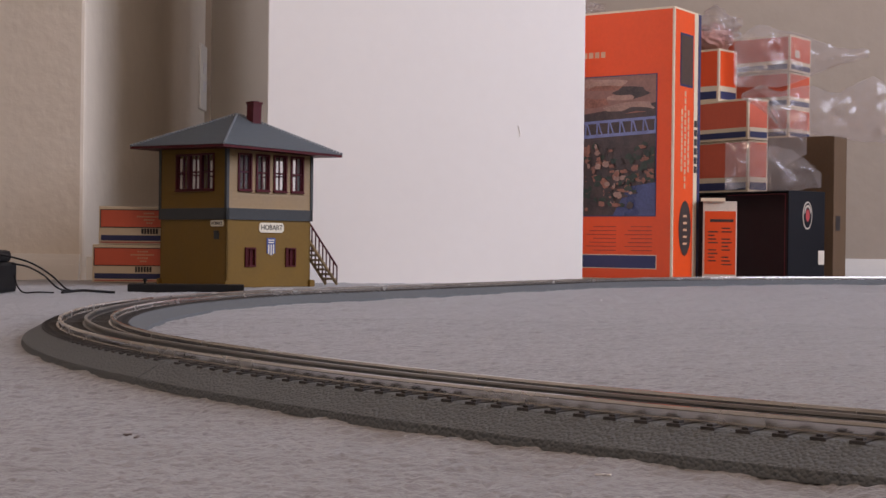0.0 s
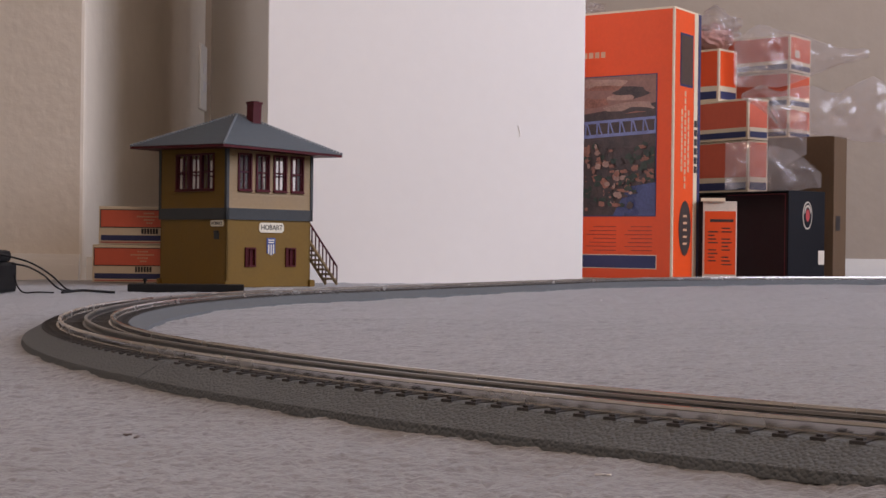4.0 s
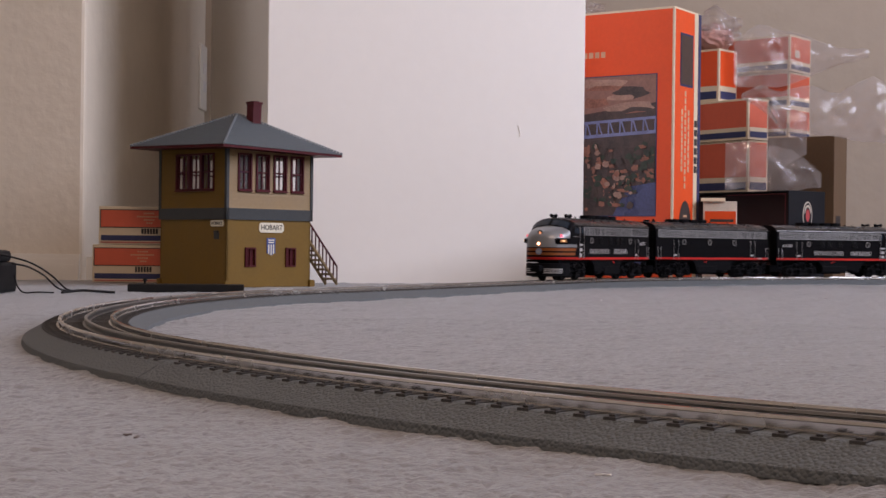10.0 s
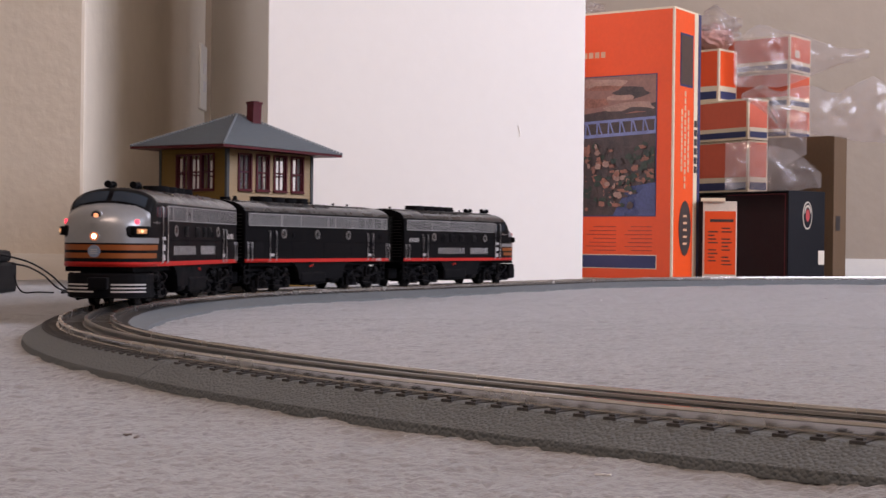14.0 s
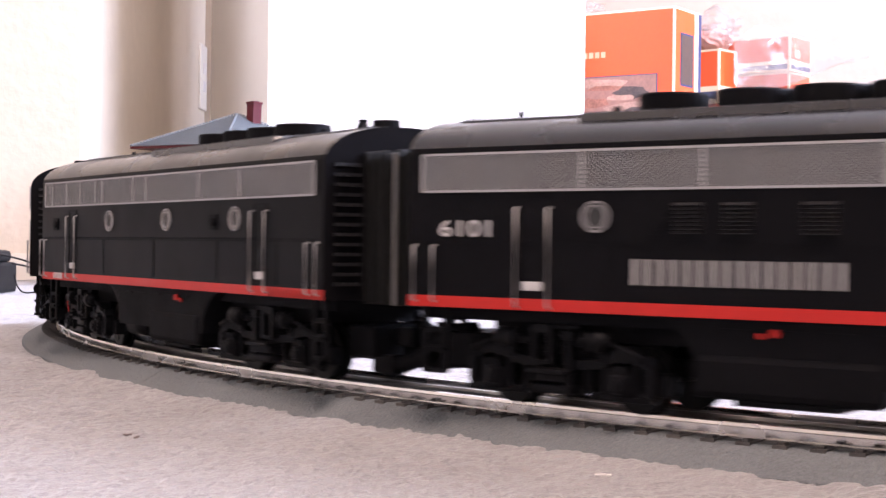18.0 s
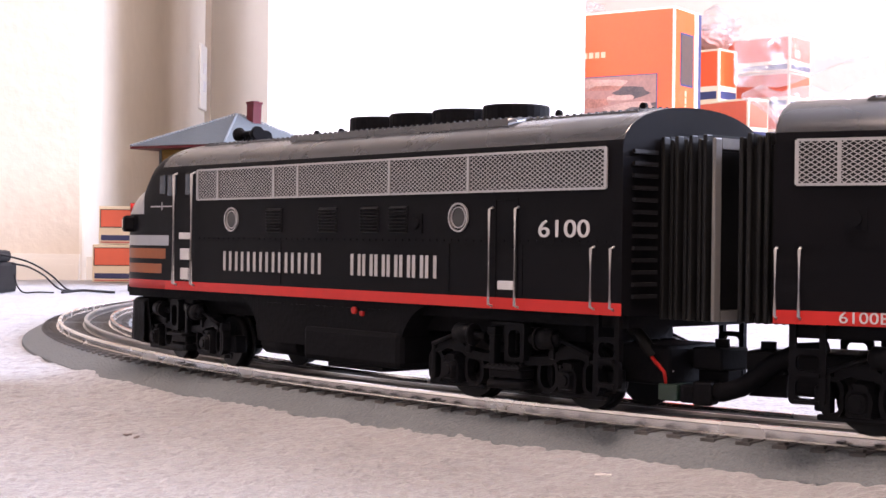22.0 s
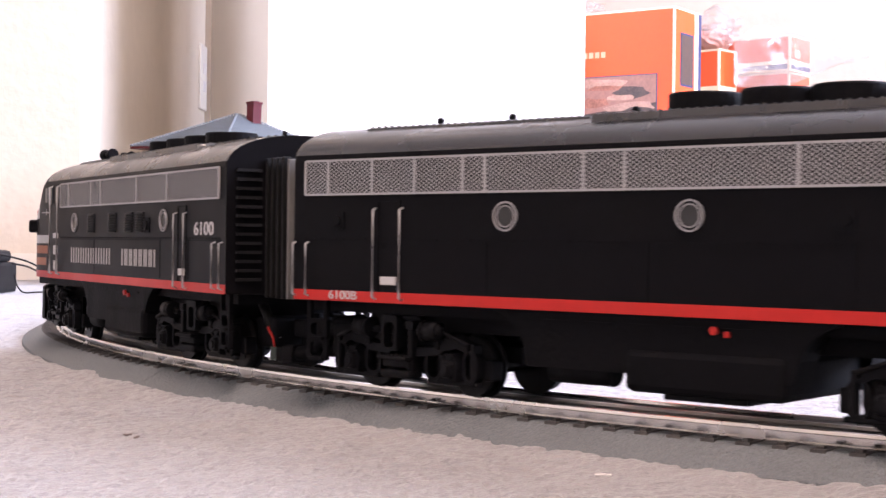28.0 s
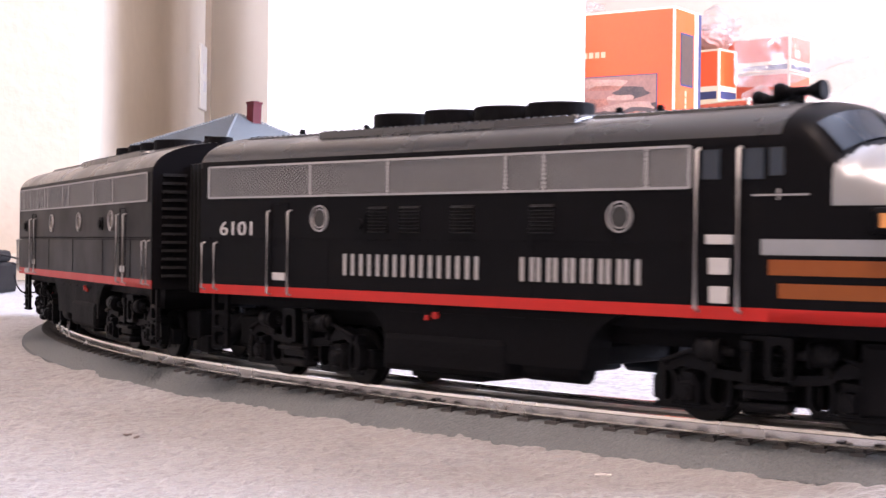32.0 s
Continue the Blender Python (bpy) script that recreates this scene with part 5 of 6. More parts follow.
def rounded(cx, cz, w, h, r, n=4):
    """Points of an upright rectangle with round corners."""
    pts = []
    for sx, sz, a0 in ((1, 1, 0.0), (-1, 1, 1.5708), (-1, -1, 3.1416), (1, -1, 4.7124)):
        for k in range(n + 1):
            a = a0 + 1.5708 * k / n
            pts.append((cx + sx * (w / 2 - r) + r * math.cos(a), cz + sz * (h / 2 - r) + r * math.sin(a)))
    return pts


def ring_plate(bm, outer, inner, y0, y1):
    """An upright plate between two outlines of as many points."""
    n = len(outer)
    o0, o1, i0, i1 = ([bm.verts.new((x, y, z)) for x, z in p] for p, y in ((outer, y0), (outer, y1), (inner, y0), (inner, y1)))
    for k in range(n):
        q = (k + 1) % n
        for a, b in ((o0, o1), (o1, i1), (i1, i0), (i0, o0)):
            bm.faces.new((a[k], a[q], b[q], b[k]))


def solid_plate(bm, pts, y0, y1, rim=0.0):
    """An upright plate of that outline, its outer face (y1) drawn in by the rim."""
    n = len(pts)
    cx, cz = sum(p[0] for p in pts) / n, sum(p[1] for p in pts) / n
    far = [(x - rim * (1 if x > cx else -1), z - rim * (1 if z > cz else -1)) for x, z in pts]
    v0 = [bm.verts.new((x, y0, z)) for x, z in pts]
    v1 = [bm.verts.new((x, y1, z)) for x, z in far]
    for k in range(n):
        bm.faces.new((v0[k], v0[(k + 1) % n], v1[(k + 1) % n], v1[k]))
    bm.faces.new(v0)
    bm.faces.new(v1)


def car_end(parent, x, out, grey=False, tether=False):
    """The end wall with its louvres, the bellows and the coupler. out: +1 or -1, which way it looks."""
    bm = bmesh.new()
    box(bm, 0, out * 0.0010, -0.0050, 0.0050, 0, 0.0011)
    slat = part("louvre_slat", bm, LOUV, parent)
    slat.matrix_basis = Matrix.Translation((x, -0.0235, 0.0345))
    for k in range(26):
        if k:
            share(slat, Matrix.Translation((x, -0.0235 if k < 13 else 0.0235, 0.0345 + 0.0034 * (k % 13))))
    last = 7 if grey else 5
    for k in range(last + 1):
        bm = bmesh.new()
        xa = x + out * (0.0006 + 0.0025 * k)
        hw, zt = 0.0172 - 0.0010 * (k % 2), 0.0805 - 0.001 * (k % 2)
        t = 0.0030
        a, b = sorted((xa, xa + out * 0.0013))
        box(bm, a, b, -hw, -hw + t, 0.0285, zt, bevel=0.0004)
        box(bm, a, b, hw - t, hw, 0.0285, zt, bevel=0.0004)
        box(bm, a, b, -hw + t, hw - t, zt - t, zt)
        box(bm, a, b, -hw + t, hw - t, 0.0285, 0.0285 + t)
        part("bellows_fold", bm, BELLOW if k == last and grey else RUBBER, parent, "grey worn bellows fold" if k == last and grey else "")
    bm = bmesh.new()
    a, b = sorted((x + out * 0.0002, x + out * 0.0120))
    box(bm, a, b, -0.0136, 0.0136, 0.0312, 0.0772)
    part("gangway", bm, RUBBER, parent)
    bm = bmesh.new()
    a, b = sorted((x - out * 0.010, x + out * 0.0125))
    box(bm, a, b, -0.0040, 0.0040, 0.0150, 0.0195, bevel=0.0006)
    tube(bm, (x + out * 0.0100, 0, 0.0195), (x + out * 0.0100, 0, 0.0228), 0.0022, 10)
    a, b = sorted((x + out * 0.004, x + out * 0.0146))
    box(bm, a, b, -0.0065, 0.0065, 0.0140, 0.0205, bevel=0.0008)
    box(bm, a, b, -0.0030, 0.0030, 0.0075, 0.0140)
    a, b = sorted((x - out * 0.0180, x + out * 0.0005))
    box(bm, a, b, -0.0125, 0.0125, 0.0090, 0.0208, bevel=0.0012)
    part("coupler", bm, UNDER, parent)
    if tether:
        bm = bmesh.new()
        P = [(-0.008, 0.0212), (0.0, 0.0205), (0.006, 0.0175), (0.011, 0.0135), (0.016, 0.0100), (0.021, 0.0084), (0.026, 0.0080)]
        wire(bm, [(x + out * q, -0.006, z) for q, z in P], 0.0028, 10)
        part("tether_hose", bm, UNDER, parent, "thick black tether hose")
        bm = bmesh.new()
        for q0, q1, hw, z0, z1 in ((0.0235, 0.0290, 0.0038, 0.0045, 0.0112), (0.0285, 0.0330, 0.0032, 0.0050, 0.0102)):
            box(bm, *sorted((x + out * q0, x + out * q1)), -0.006 - hw, -0.006 + hw, z0, z1, bevel=0.0007)
        part("tether_plug", bm, UNDER, parent)
    for y in (-0.0286, 0.0286):
        bm = bmesh.new()
        a, b = sorted((x - out * 0.0122, x - out * 0.0044))
        c, w = (a + b) / 2, b - a + 0.0018
        for z0, z1 in ((0.0088, 0.0168), (0.0160, 0.0232)):
            ring_plate(bm, rounded(c, (z0 + z1) / 2, w, z1 - z0, 0.0012), rounded(c, (z0 + z1) / 2, w - 0.0036, z1 - z0 - 0.0030, 0.0014), y - 0.0008, y + 0.0008)
        for xx in (a, b):
            box(bm, xx - 0.0009, xx + 0.0009, y - 0.0008, y + 0.0008, 0.0228, SILL)
        for z in (0.0090, 0.0160):
            box(bm, a + 0.0006, b - 0.0006, y - 0.0018, y + 0.0018, z, z + 0.0010)
        part("step_ladder", bm, UNDER, parent)


def underframe(parent, x0, x1, t0, t1, filler, way=-1):
    """Skirt between x0 and x1 with an arch over each truck, and the fuel tank from t0 to t1."""
    arch, low = 0.0177, 0.0125
    for side in (1, -1):
        bm = bmesh.new()
        y = side * 0.0305
        top, vs = SILL + 0.0006, []
        xs = [x0 - arch * (1 - k / 14) for k in range(14)] + [x0 + (x1 - x0) * k / 6 for k in range(7)] + [x1 + arch * (k + 1) / 14 for k in range(14)]
        for x in xs:
            d = max(0.0, x0 - x, x - x1) / arch
            z = low + (SILL - low) * math.sqrt(max(0.0, 1 - (1 - d) ** 2))
            vs.append((bm.verts.new((x, y, top)), bm.verts.new((x, y - side * 0.0005, z)), bm.verts.new((x, y - side * 0.012, top)), bm.verts.new((x, y - side * 0.012, z))))
        for a, b in zip(vs, vs[1:]):
            bm.faces.new((a[0], b[0], b[1], a[1]))
            bm.faces.new((a[1], b[1], b[3], a[3]))
            bm.faces.new((a[2], b[2], b[3], a[3]))
        skirt = part("skirt", bm, UNDER, parent)
        bm = bmesh.new()
        box(bm, 0, 0.010, -0.0004, 0.0004, 0.0266, 0.0270)
        rib = part("rib", bm, UNDER, skirt)
        rib.matrix_basis = Matrix.Translation((x0 + 0.006, y, 0))
        for k in range(1, 5):
            share(rib, Matrix.Translation((x0 + 0.006 + k * 0.015, y, 0)))
    bm = bmesh.new()
    box(bm, t0, t1, -0.0312, 0.0312, 0.0074, 0.0200, bevel=0.0022)
    box(bm, t0 + 0.012, t1 - 0.012, -0.0285, 0.0285, 0.0058, 0.0080)
    part("fuel_tank", bm, UNDER, parent)
    bm = bmesh.new()
    r0, r1 = (t1 + 0.006, t1 + 0.028) if t1 < 0.02 else (t0 - 0.028, t0 - 0.006)
    box(bm, r0, r1, -0.024, 0.024, 0.0130, 0.0200, bevel=0.0014)
    for side in (1, -1):
        tube(bm, (r0, side * 0.0255, 0.0120), (r1, side * 0.0255, 0.0120), 0.0042, 14)
    part("air_reservoir", bm, UNDER, parent)
    for side in (1, -1):
        bm = bmesh.new()
        tube(bm, (filler, side * 0.0300, 0.0262), (filler, side * 0.0316, 0.0262), 0.0012, 10)
        box(bm, filler + way * 0.0040 - 0.0008, filler + way * 0.0040 + 0.0008, side * 0.0308 - 0.0005, side * 0.0308 + 0.0005, 0.0245, 0.0261)
        part("filler_cap", bm, RED, parent, "small red fuel filler")
    bm = bmesh.new()
    box(bm, REAR + 0.025, -REAR - 0.025, -0.020, 0.020, 0.0205, SILL - 0.0006)
    box(bm, REAR + 0.003, -REAR - 0.003, -0.026, 0.026, 0.0258, SILL - 0.0003)
    part("chassis", bm, UNDER, parent)


WHEEL_R = 0.0098
TRUCK_K = 0.92                    # wheelbase against that of the drawn frame


def truck(parent, x):
    """A four-wheel truck: side frames with boxes and springs, and two wheelsets that turn."""
    t = part("truck", _bolster(), UNDER, parent)
    t.matrix_basis = Matrix.Translation((x, 0, 0))
    for side in (1, -1):
        bm = bmesh.new()
        end = 1 if x > 0 else -1          # towards the car's end

        def bx(x0, x1, ya, yb, z0, z1, bevel=0.0007):
            box(bm, x0, x1, min(side * ya, side * yb), max(side * ya, side * yb), z0, z1, bevel=bevel)
        for s2 in (1, -1):
            ax = s2 * 0.0255
            # gull-wing frame: up over the axle box and down to the truck's middle
            top, low = [], []
            for k in range(13):
                u = k / 12
                d = 0.0335 - 0.0275 * u
                h = 0.0040 * math.exp(-((d - 0.0262) / 0.0058) ** 2)
                top.append((s2 * d, 0.0168 + h - 0.0012 * u))
                low.append((s2 * d, 0.0134 + 0.75 * h - 0.0012 * u))
            solid_plate(bm, top + low[::-1], side * 0.0205, side * 0.0243, 0.0004)
            # the openings beside the box, the outer one cut short
            ring_plate(bm, rounded(ax - s2 * 0.0094, 0.0102, 0.0088, 0.0108, 0.0040), rounded(ax - s2 * 0.0094, 0.0103, 0.0062, 0.0084, 0.0030), side * 0.0206, side * 0.0240)
            ring_plate(bm, rounded(ax + s2 * 0.0084, 0.0102, 0.0070, 0.0108, 0.0033), rounded(ax + s2 * 0.0084, 0.0103, 0.0046, 0.0084, 0.0022), side * 0.0206, side * 0.0240)
            # axle box with its shouldered top, lid and bolts
            w, z0, z1 = 0.0042, 0.0050, 0.0150
            solid_plate(bm, [(ax - w, z0), (ax + w, z0), (ax + w * 1.12, z0 + 0.004), (ax + w * 1.05, z1 - 0.0030), (ax + w * 0.55, z1), (ax - w * 0.55, z1), (ax - w * 1.05, z1 - 0.0030), (ax - w * 1.12, z0 + 0.004)],
                        side * 0.0205, side * 0.0258, 0.0007)
            solid_plate(bm, rounded(ax, 0.0093, 0.0058, 0.0060, 0.0014), side * 0.0255, side * 0.0273, 0.0006)
            tube(bm, (ax, side * 0.0270, 0.0093), (ax, side * 0.0280, 0.0093), 0.0017, 12)
            for q in (1, -1):
                tube(bm, (ax + q * 0.0022, side * 0.0256, 0.0132), (ax + q * 0.0022, side * 0.0266, 0.0132), 0.0006, 6)
            # tie bar under the box, bent up at its end
            bx(ax - 0.0130, ax + 0.0120, 0.0212, 0.0236, 0.0040, 0.0056, 0.0005)
            # brake cylinder, its thinner neck, lever and rod
            c0, c1 = s2 * 0.0150, s2 * 0.0215
            tube(bm, (c0, side * 0.0262, 0.0210), (c1, side * 0.0262, 0.0214), 0.0031, 16)
            tube(bm, (c1, side * 0.0262, 0.0214), (c1 + s2 * 0.0012, side * 0.0262, 0.0214), 0.0027, 16, r2=0.0012)
            tube(bm, (c0, side * 0.0262, 0.0210), (c0 - s2 * 0.0010, side * 0.0262, 0.0210), 0.0035, 16)
            tube(bm, (c0, side * 0.0256, 0.0210), (s2 * 0.0098, side * 0.0250, 0.0207), 0.0014, 10)
            tube(bm, (c1, side * 0.0258, 0.0214), (s2 * 0.0345, side * 0.0250, 0.0172), 0.0007, 8)
            bx(s2 * 0.0182 - 0.0012, s2 * 0.0182 + 0.0012, 0.0225, 0.0250, 0.0150, 0.0190, 0.0004)
            bx(s2 * 0.0352 - 0.0010, s2 * 0.0352 + 0.0010, 0.0200, 0.0242, 0.0050, 0.0178, 0.0006)
            # brake shoe at each side of the wheel
            for q, wd in ((0.0385, 0.0022), (0.0132, 0.0018)):
                bx(s2 * q - wd, s2 * q + wd, 0.0150, 0.0205, 0.0060, 0.0128, 0.0008)
        # swing hanger with its round-cornered eye, the post beside it
        hx, px = end * 0.0042, -end * 0.0062
        ring_plate(bm, rounded(hx, 0.0196, 0.0084, 0.0118, 0.0012), rounded(hx, 0.0190, 0.0052, 0.0086, 0.0018), side * 0.0236, side * 0.0268)
        bx(px - 0.0012, px + 0.0012, 0.0232, 0.0262, 0.0072, 0.0232, 0.0004)
        bx(px - 0.0018, px + 0.0018, 0.0228, 0.0266, 0.0212, 0.0240, 0.0004)
        bx(-0.0085, 0.0085, 0.0205, 0.0240, 0.0240, 0.0256, 0.0004)
        # spring nest behind the eye
        for k in range(3):
            xs = hx + end * (-0.0030 + 0.0030 * k)
            tube(bm, (xs, side * 0.0222, 0.0110), (xs, side * 0.0222, 0.0240), 0.0009, 8)
            for q in range(6):
                tube(bm, (xs, side * 0.0222, 0.0120 + 0.0020 * q), (xs, side * 0.0222, 0.0130 + 0.0020 * q), 0.0013, 8)
        # tread plate with raised studs on the spring plank
        bx(-0.0082, 0.0074, 0.0205, 0.0288, 0.0110, 0.0122, 0.0003)
        bx(-0.0074, 0.0068, 0.0205, 0.0268, 0.0084, 0.0112, 0.0006)
        bx(-0.0080, 0.0074, 0.0205, 0.0276, 0.0050, 0.0078, 0.0010)
        for k in range(7):
            for q in range(3):
                tube(bm, (-0.0068 + 0.0021 * k, side * (0.0244 + 0.0017 * q), 0.0120), (-0.0068 + 0.0021 * k, side * (0.0244 + 0.0017 * q), 0.0126), 0.0006, 6)
        bmesh.ops.scale(bm, vec=(TRUCK_K, 1, 1), verts=bm.verts)
        bmesh.ops.translate(bm, vec=(0, side * 0.0030, 0), verts=bm.verts)
        part("side_frame", bm, TRUCKM, t)
    sets = []
    for ax in (-0.0255 * TRUCK_K, 0.0255 * TRUCK_K):
        bm = bmesh.new()
        for side in (1, -1):
            tube(bm, (0, side * 0.0138, 0), (0, side * 0.0178, 0), WHEEL_R, 24)
            tube(bm, (0, side * 0.0125, 0), (0, side * 0.0138, 0), WHEEL_R + 0.0011, 24)
            for k in range(5):
                a = 6.2832 * k / 5
                tube(bm, (0.006 * math.cos(a), side * 0.0170, 0.006 * math.sin(a)), (0.006 * math.cos(a), side * 0.0182, 0.006 * math.sin(a)), 0.0014, 8)
            tube(bm, (0, side * 0.0178, 0), (0, side * 0.0190, 0), 0.0026, 10)
        tube(bm, (0, -0.0138, 0), (0, 0.0138, 0), 0.0018, 8)
        w = part("wheelset", bm, WHEELM, t)
        w.matrix_basis = Matrix.Translation((ax, 0, WHEEL_R))
        sets.append((w, ax))
    return t, sets


def _bolster():
    bm = bmesh.new()
    box(bm, -0.012, 0.012, -0.021, 0.021, 0.0130, 0.0185, bevel=0.001)
    tube(bm, (0, 0, 0.0185), (0, 0, 0.0300), 0.006, 14)
    box(bm, -0.036, 0.036, -0.008, 0.008, 0.0110, 0.0160)
    box(bm, -0.0150, 0.0150, -0.0195, 0.0195, 0.0060, 0.0225)
    return bm


MOVERS = []                       # every car: (thing, place in the train, looks back, trucks)


def cab_car(place, back, number, lit, label):
    car = thing("locomotive", car_pose(run_at(0) - place * GAP, back), label, "locomotive", "cars of the toy train")
    bm = bmesh.new()
    xs = [REAR, REAR + 0.0012] + [REAR + 0.02 * k for k in range(1, 12)] + [0.085, 0.0952, 0.0985, 0.1008, 0.1038, 0.1065, 0.109, 0.1115, 0.1125, 0.1135, 0.1145, 0.1155, 0.1165, 0.1172, 0.1178, 0.1181, 0.1184, 0.1188, 0.1192, 0.1197, 0.1203, 0.1209, 0.1217, 0.1225]
    q0 = 0.125
    xs += [q0 + (TIP - q0) * math.sin(k / 36 * math.pi / 2) for k in range(0, 37)]
    xs = sorted(set(round(x, 5) for x in xs))
    shell(bm, xs, True, paint_cab)
    bmesh.ops.remove_doubles(bm, verts=bm.verts, dist=1e-6)
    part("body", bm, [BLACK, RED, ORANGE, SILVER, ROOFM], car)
    for side in (1, -1):
        grille(car, -0.1385, 0.0762, side, [-0.0811, -0.0424, 0.0092, 0.0243, 0.0617])
        for x in (-0.0765, 0.0523):
            porthole(car, x, 0.0576, side)
        for x0, x1 in ((0.0192, 0.0283), (-0.0136, -0.0039), (-0.0366, -0.0276), (-0.0515, -0.0427)):
            louvre(car, x0, x1, side)
        bm = bmesh.new()
        y = side * HW
        box(bm, -0.0590, -0.0530, min(y - side * 0.0002, y + side * 0.0005), max(y - side * 0.0002, y + side * 0.0005), 0.0526, 0.0590)
        tube(bm, (-0.056, y, 0.0557), (-0.056, y + side * 0.0014, 0.0557), 0.0019, 12)
        part("vent_box", bm, UNDER, car)
        side_door(car, -0.0980, side)
        for x in (-0.0919, -0.1032):
            rod_rail(car, x, side, 0.0304, 0.0606)
        for x in (-0.1340, -0.1414):
            rod_rail(car, x, side, 0.0312, 0.0490)
        for x in (0.0923, 0.0790):
            rod_rail(car, x, side, 0.0318, 0.0762, r=0.0006)
        for z0, z1, w in ((0.0500, 0.0526, 0.0043), (0.0418, 0.0463, 0.0033), (0.0340, 0.0386, 0.0030)):
            bm = bmesh.new()
            box(bm, 0.0857 - w, 0.0857 + w, min(y - side * 0.0002, y + side * 0.0005), max(y - side * 0.0002, y + side * 0.0005), z0, z1, bevel=0.0002)
            part("cab_step", bm, WHITEP, car, "white cab step plate")
        for x0, x1, z0 in ((0.0800, 0.0856, 0.0676), (0.0928, 0.0992, 0.0674), (0.1010, 0.1052, 0.0682)):
            bm = bmesh.new()
            yy = side * (min(half(x0, 0.072), half(x1, 0.072)))
            a, b = sorted((yy - side * 0.0003, yy + side * 0.0004))
            box(bm, x0, x1, a, b, z0, 0.0757)
            part("cab_window", bm, WIND, car, "bluish cab side window")
        bm = bmesh.new()
        yy = side * half(0.104, 0.063)
        for a, b, c, d in ((0.0958, 0.1124, 0.0629, 0.0634), (0.1034, 0.1040, 0.0618, 0.0648)):
            box(bm, a, b, min(yy - side * 0.0003, yy + side * 0.0003), max(yy - side * 0.0003, yy + side * 0.0003), c, d)
        part("wing_mark", bm, RING, car)
        bars_for_words(car, [(0.0591, -0.0057, 8), (-0.0210, -0.0666, 7)] if side > 0 else [(-0.0656, -0.0008, 8), (0.0145, 0.0601, 7)], 0.0382, 0.0455, side)
        rot = Matrix.Rotation(math.pi / 2, 4, "X") if side < 0 else Matrix.Rotation(math.pi, 4, "Z") @ Matrix.Rotation(math.pi / 2, 4, "X")
        lettering("road_number", number, 0.0084, WHITEP, Matrix.Translation((-0.1219, side * (HW + 0.0001), 0.0538)) @ rot @ Matrix.Diagonal((1.26, 0.86, 1, 1)), car, bold=0.00002)
        seams(car, side, [-0.072, 0.020, -0.105], 0.0496, -0.1400, 0.0770)
    for x in (0.0038, -0.0193, -0.0427, -0.0681):
        roof_fan(car, x)
    roof_hatch(car, -0.0880, 0.0280, 0.046)
    roof_hatch(car, -0.1360, -0.0900, 0.034)
    roof_hatch(car, 0.0310, 0.0950, 0.036)
    for x in (-0.0879, -0.1236, 0.0275, 0.0430):
        lift_ring(car, x)
    for y, x0, x1 in ((-0.0075, 0.0880, 0.1030), (0.0075, 0.0720, 0.0870)):
        bm = bmesh.new()
        z = 0.0929
        tube(bm, (x0 + 0.004, y, z), (x1 - 0.004, y, z), 0.0013, 10)
        for end, d in ((x1, -1), (x0, 1)):
            tube(bm, (end + d * 0.0050, y, z), (end + d * 0.0014, y, z), 0.0013, 14, r2=0.0027)
            tube(bm, (end + d * 0.0014, y, z), (end, y, z), 0.0029, 14, r2=0.0027)
        for x in (x0 + 0.006, x1 - 0.007):
            tube(bm, (x, y, 0.0875), (x, y, z), 0.0011, 8, r2=0.0008)
            tube(bm, (x, y, 0.0875), (x, y, 0.0896), 0.0022, 10, r2=0.0012)
        part("horn", bm, UNDER, car)
    # windshield: two wrapped panes on the raked front of the cab
    for side in (1, -1):
        bm = bmesh.new()
        rows = []
        for k in range(9):
            f = 0.06 + 0.80 * k / 8
            y = side * HW * f
            col = []
            for q in (0.12, 0.35, 0.62, 0.90):
                x = 0.1118 + 0.0100 * q - 0.0028 * f ** 4
                t = crown(x)
                s = t - 0.0140
                w = plan(x)
                z = s + (t - s) * max(0.0, 1 - min(1, abs(y) / w) ** 2.15) ** (1 / 2.15)
                col.append(bm.verts.new((x + 0.0005, y, z + 0.0004)))
            rows.append(col)
        for a, b in zip(rows, rows[1:]):
            for k in range(3):
                bm.faces.new((a[k], a[k + 1], b[k + 1], b[k])).smooth = True
        part("windshield", bm, WIND, car, "bluish wrapped windshield pane")
    # vertical grab irons beside the lower light
    for y in (-0.0082, 0.0082):
        bm = bmesh.new()
        x = TIP - 0.0032
        wire(bm, [(x - 0.002, y, 0.0490), (x + 0.0012, y, 0.0494), (x + 0.0008, y, 0.0566), (x - 0.003, y, 0.0570)], 0.0004, 6)
        part("grab_iron", bm, STEEL, car)
    for x, z, r in ((0.1478, 0.0675, 0.0044), (0.1517, 0.0522, 0.0042)):
        bm = bmesh.new()
        tube(bm, (x - 0.010, 0, z), (x + 0.0012, 0, z), r, 24)
        housing = part("headlight", bm, SILVER, car)
        bm = bmesh.new()
        tube(bm, (x + 0.0010, 0, z), (x + 0.0014, 0, z), r * 0.80, 20)
        part("reflector", bm, LAMPBOWL if lit and z < 0.06 else LAMPOFF, housing)
        bm = bmesh.new()
        tube(bm, (x + 0.0012, 0, z), (x + 0.0020, 0, z), r * 0.48, 18, r2=r * 0.34)
        part("lens", bm, (HEADGLOW if z < 0.06 else DIMGLOW) if lit else LAMPOFF, housing, ("glowing headlight lens" if z < 0.06 else "dim orange warning light") if lit else "unlit headlight lens")
    bm = bmesh.new()
    tube(bm, (0.1512, 0, 0.0412), (0.1532, 0, 0.0412), 0.0046, 24)
    badge = part("nose_badge", bm, BADGE, car, "round blue-grey nose badge with plain bars")
    bm = bmesh.new()
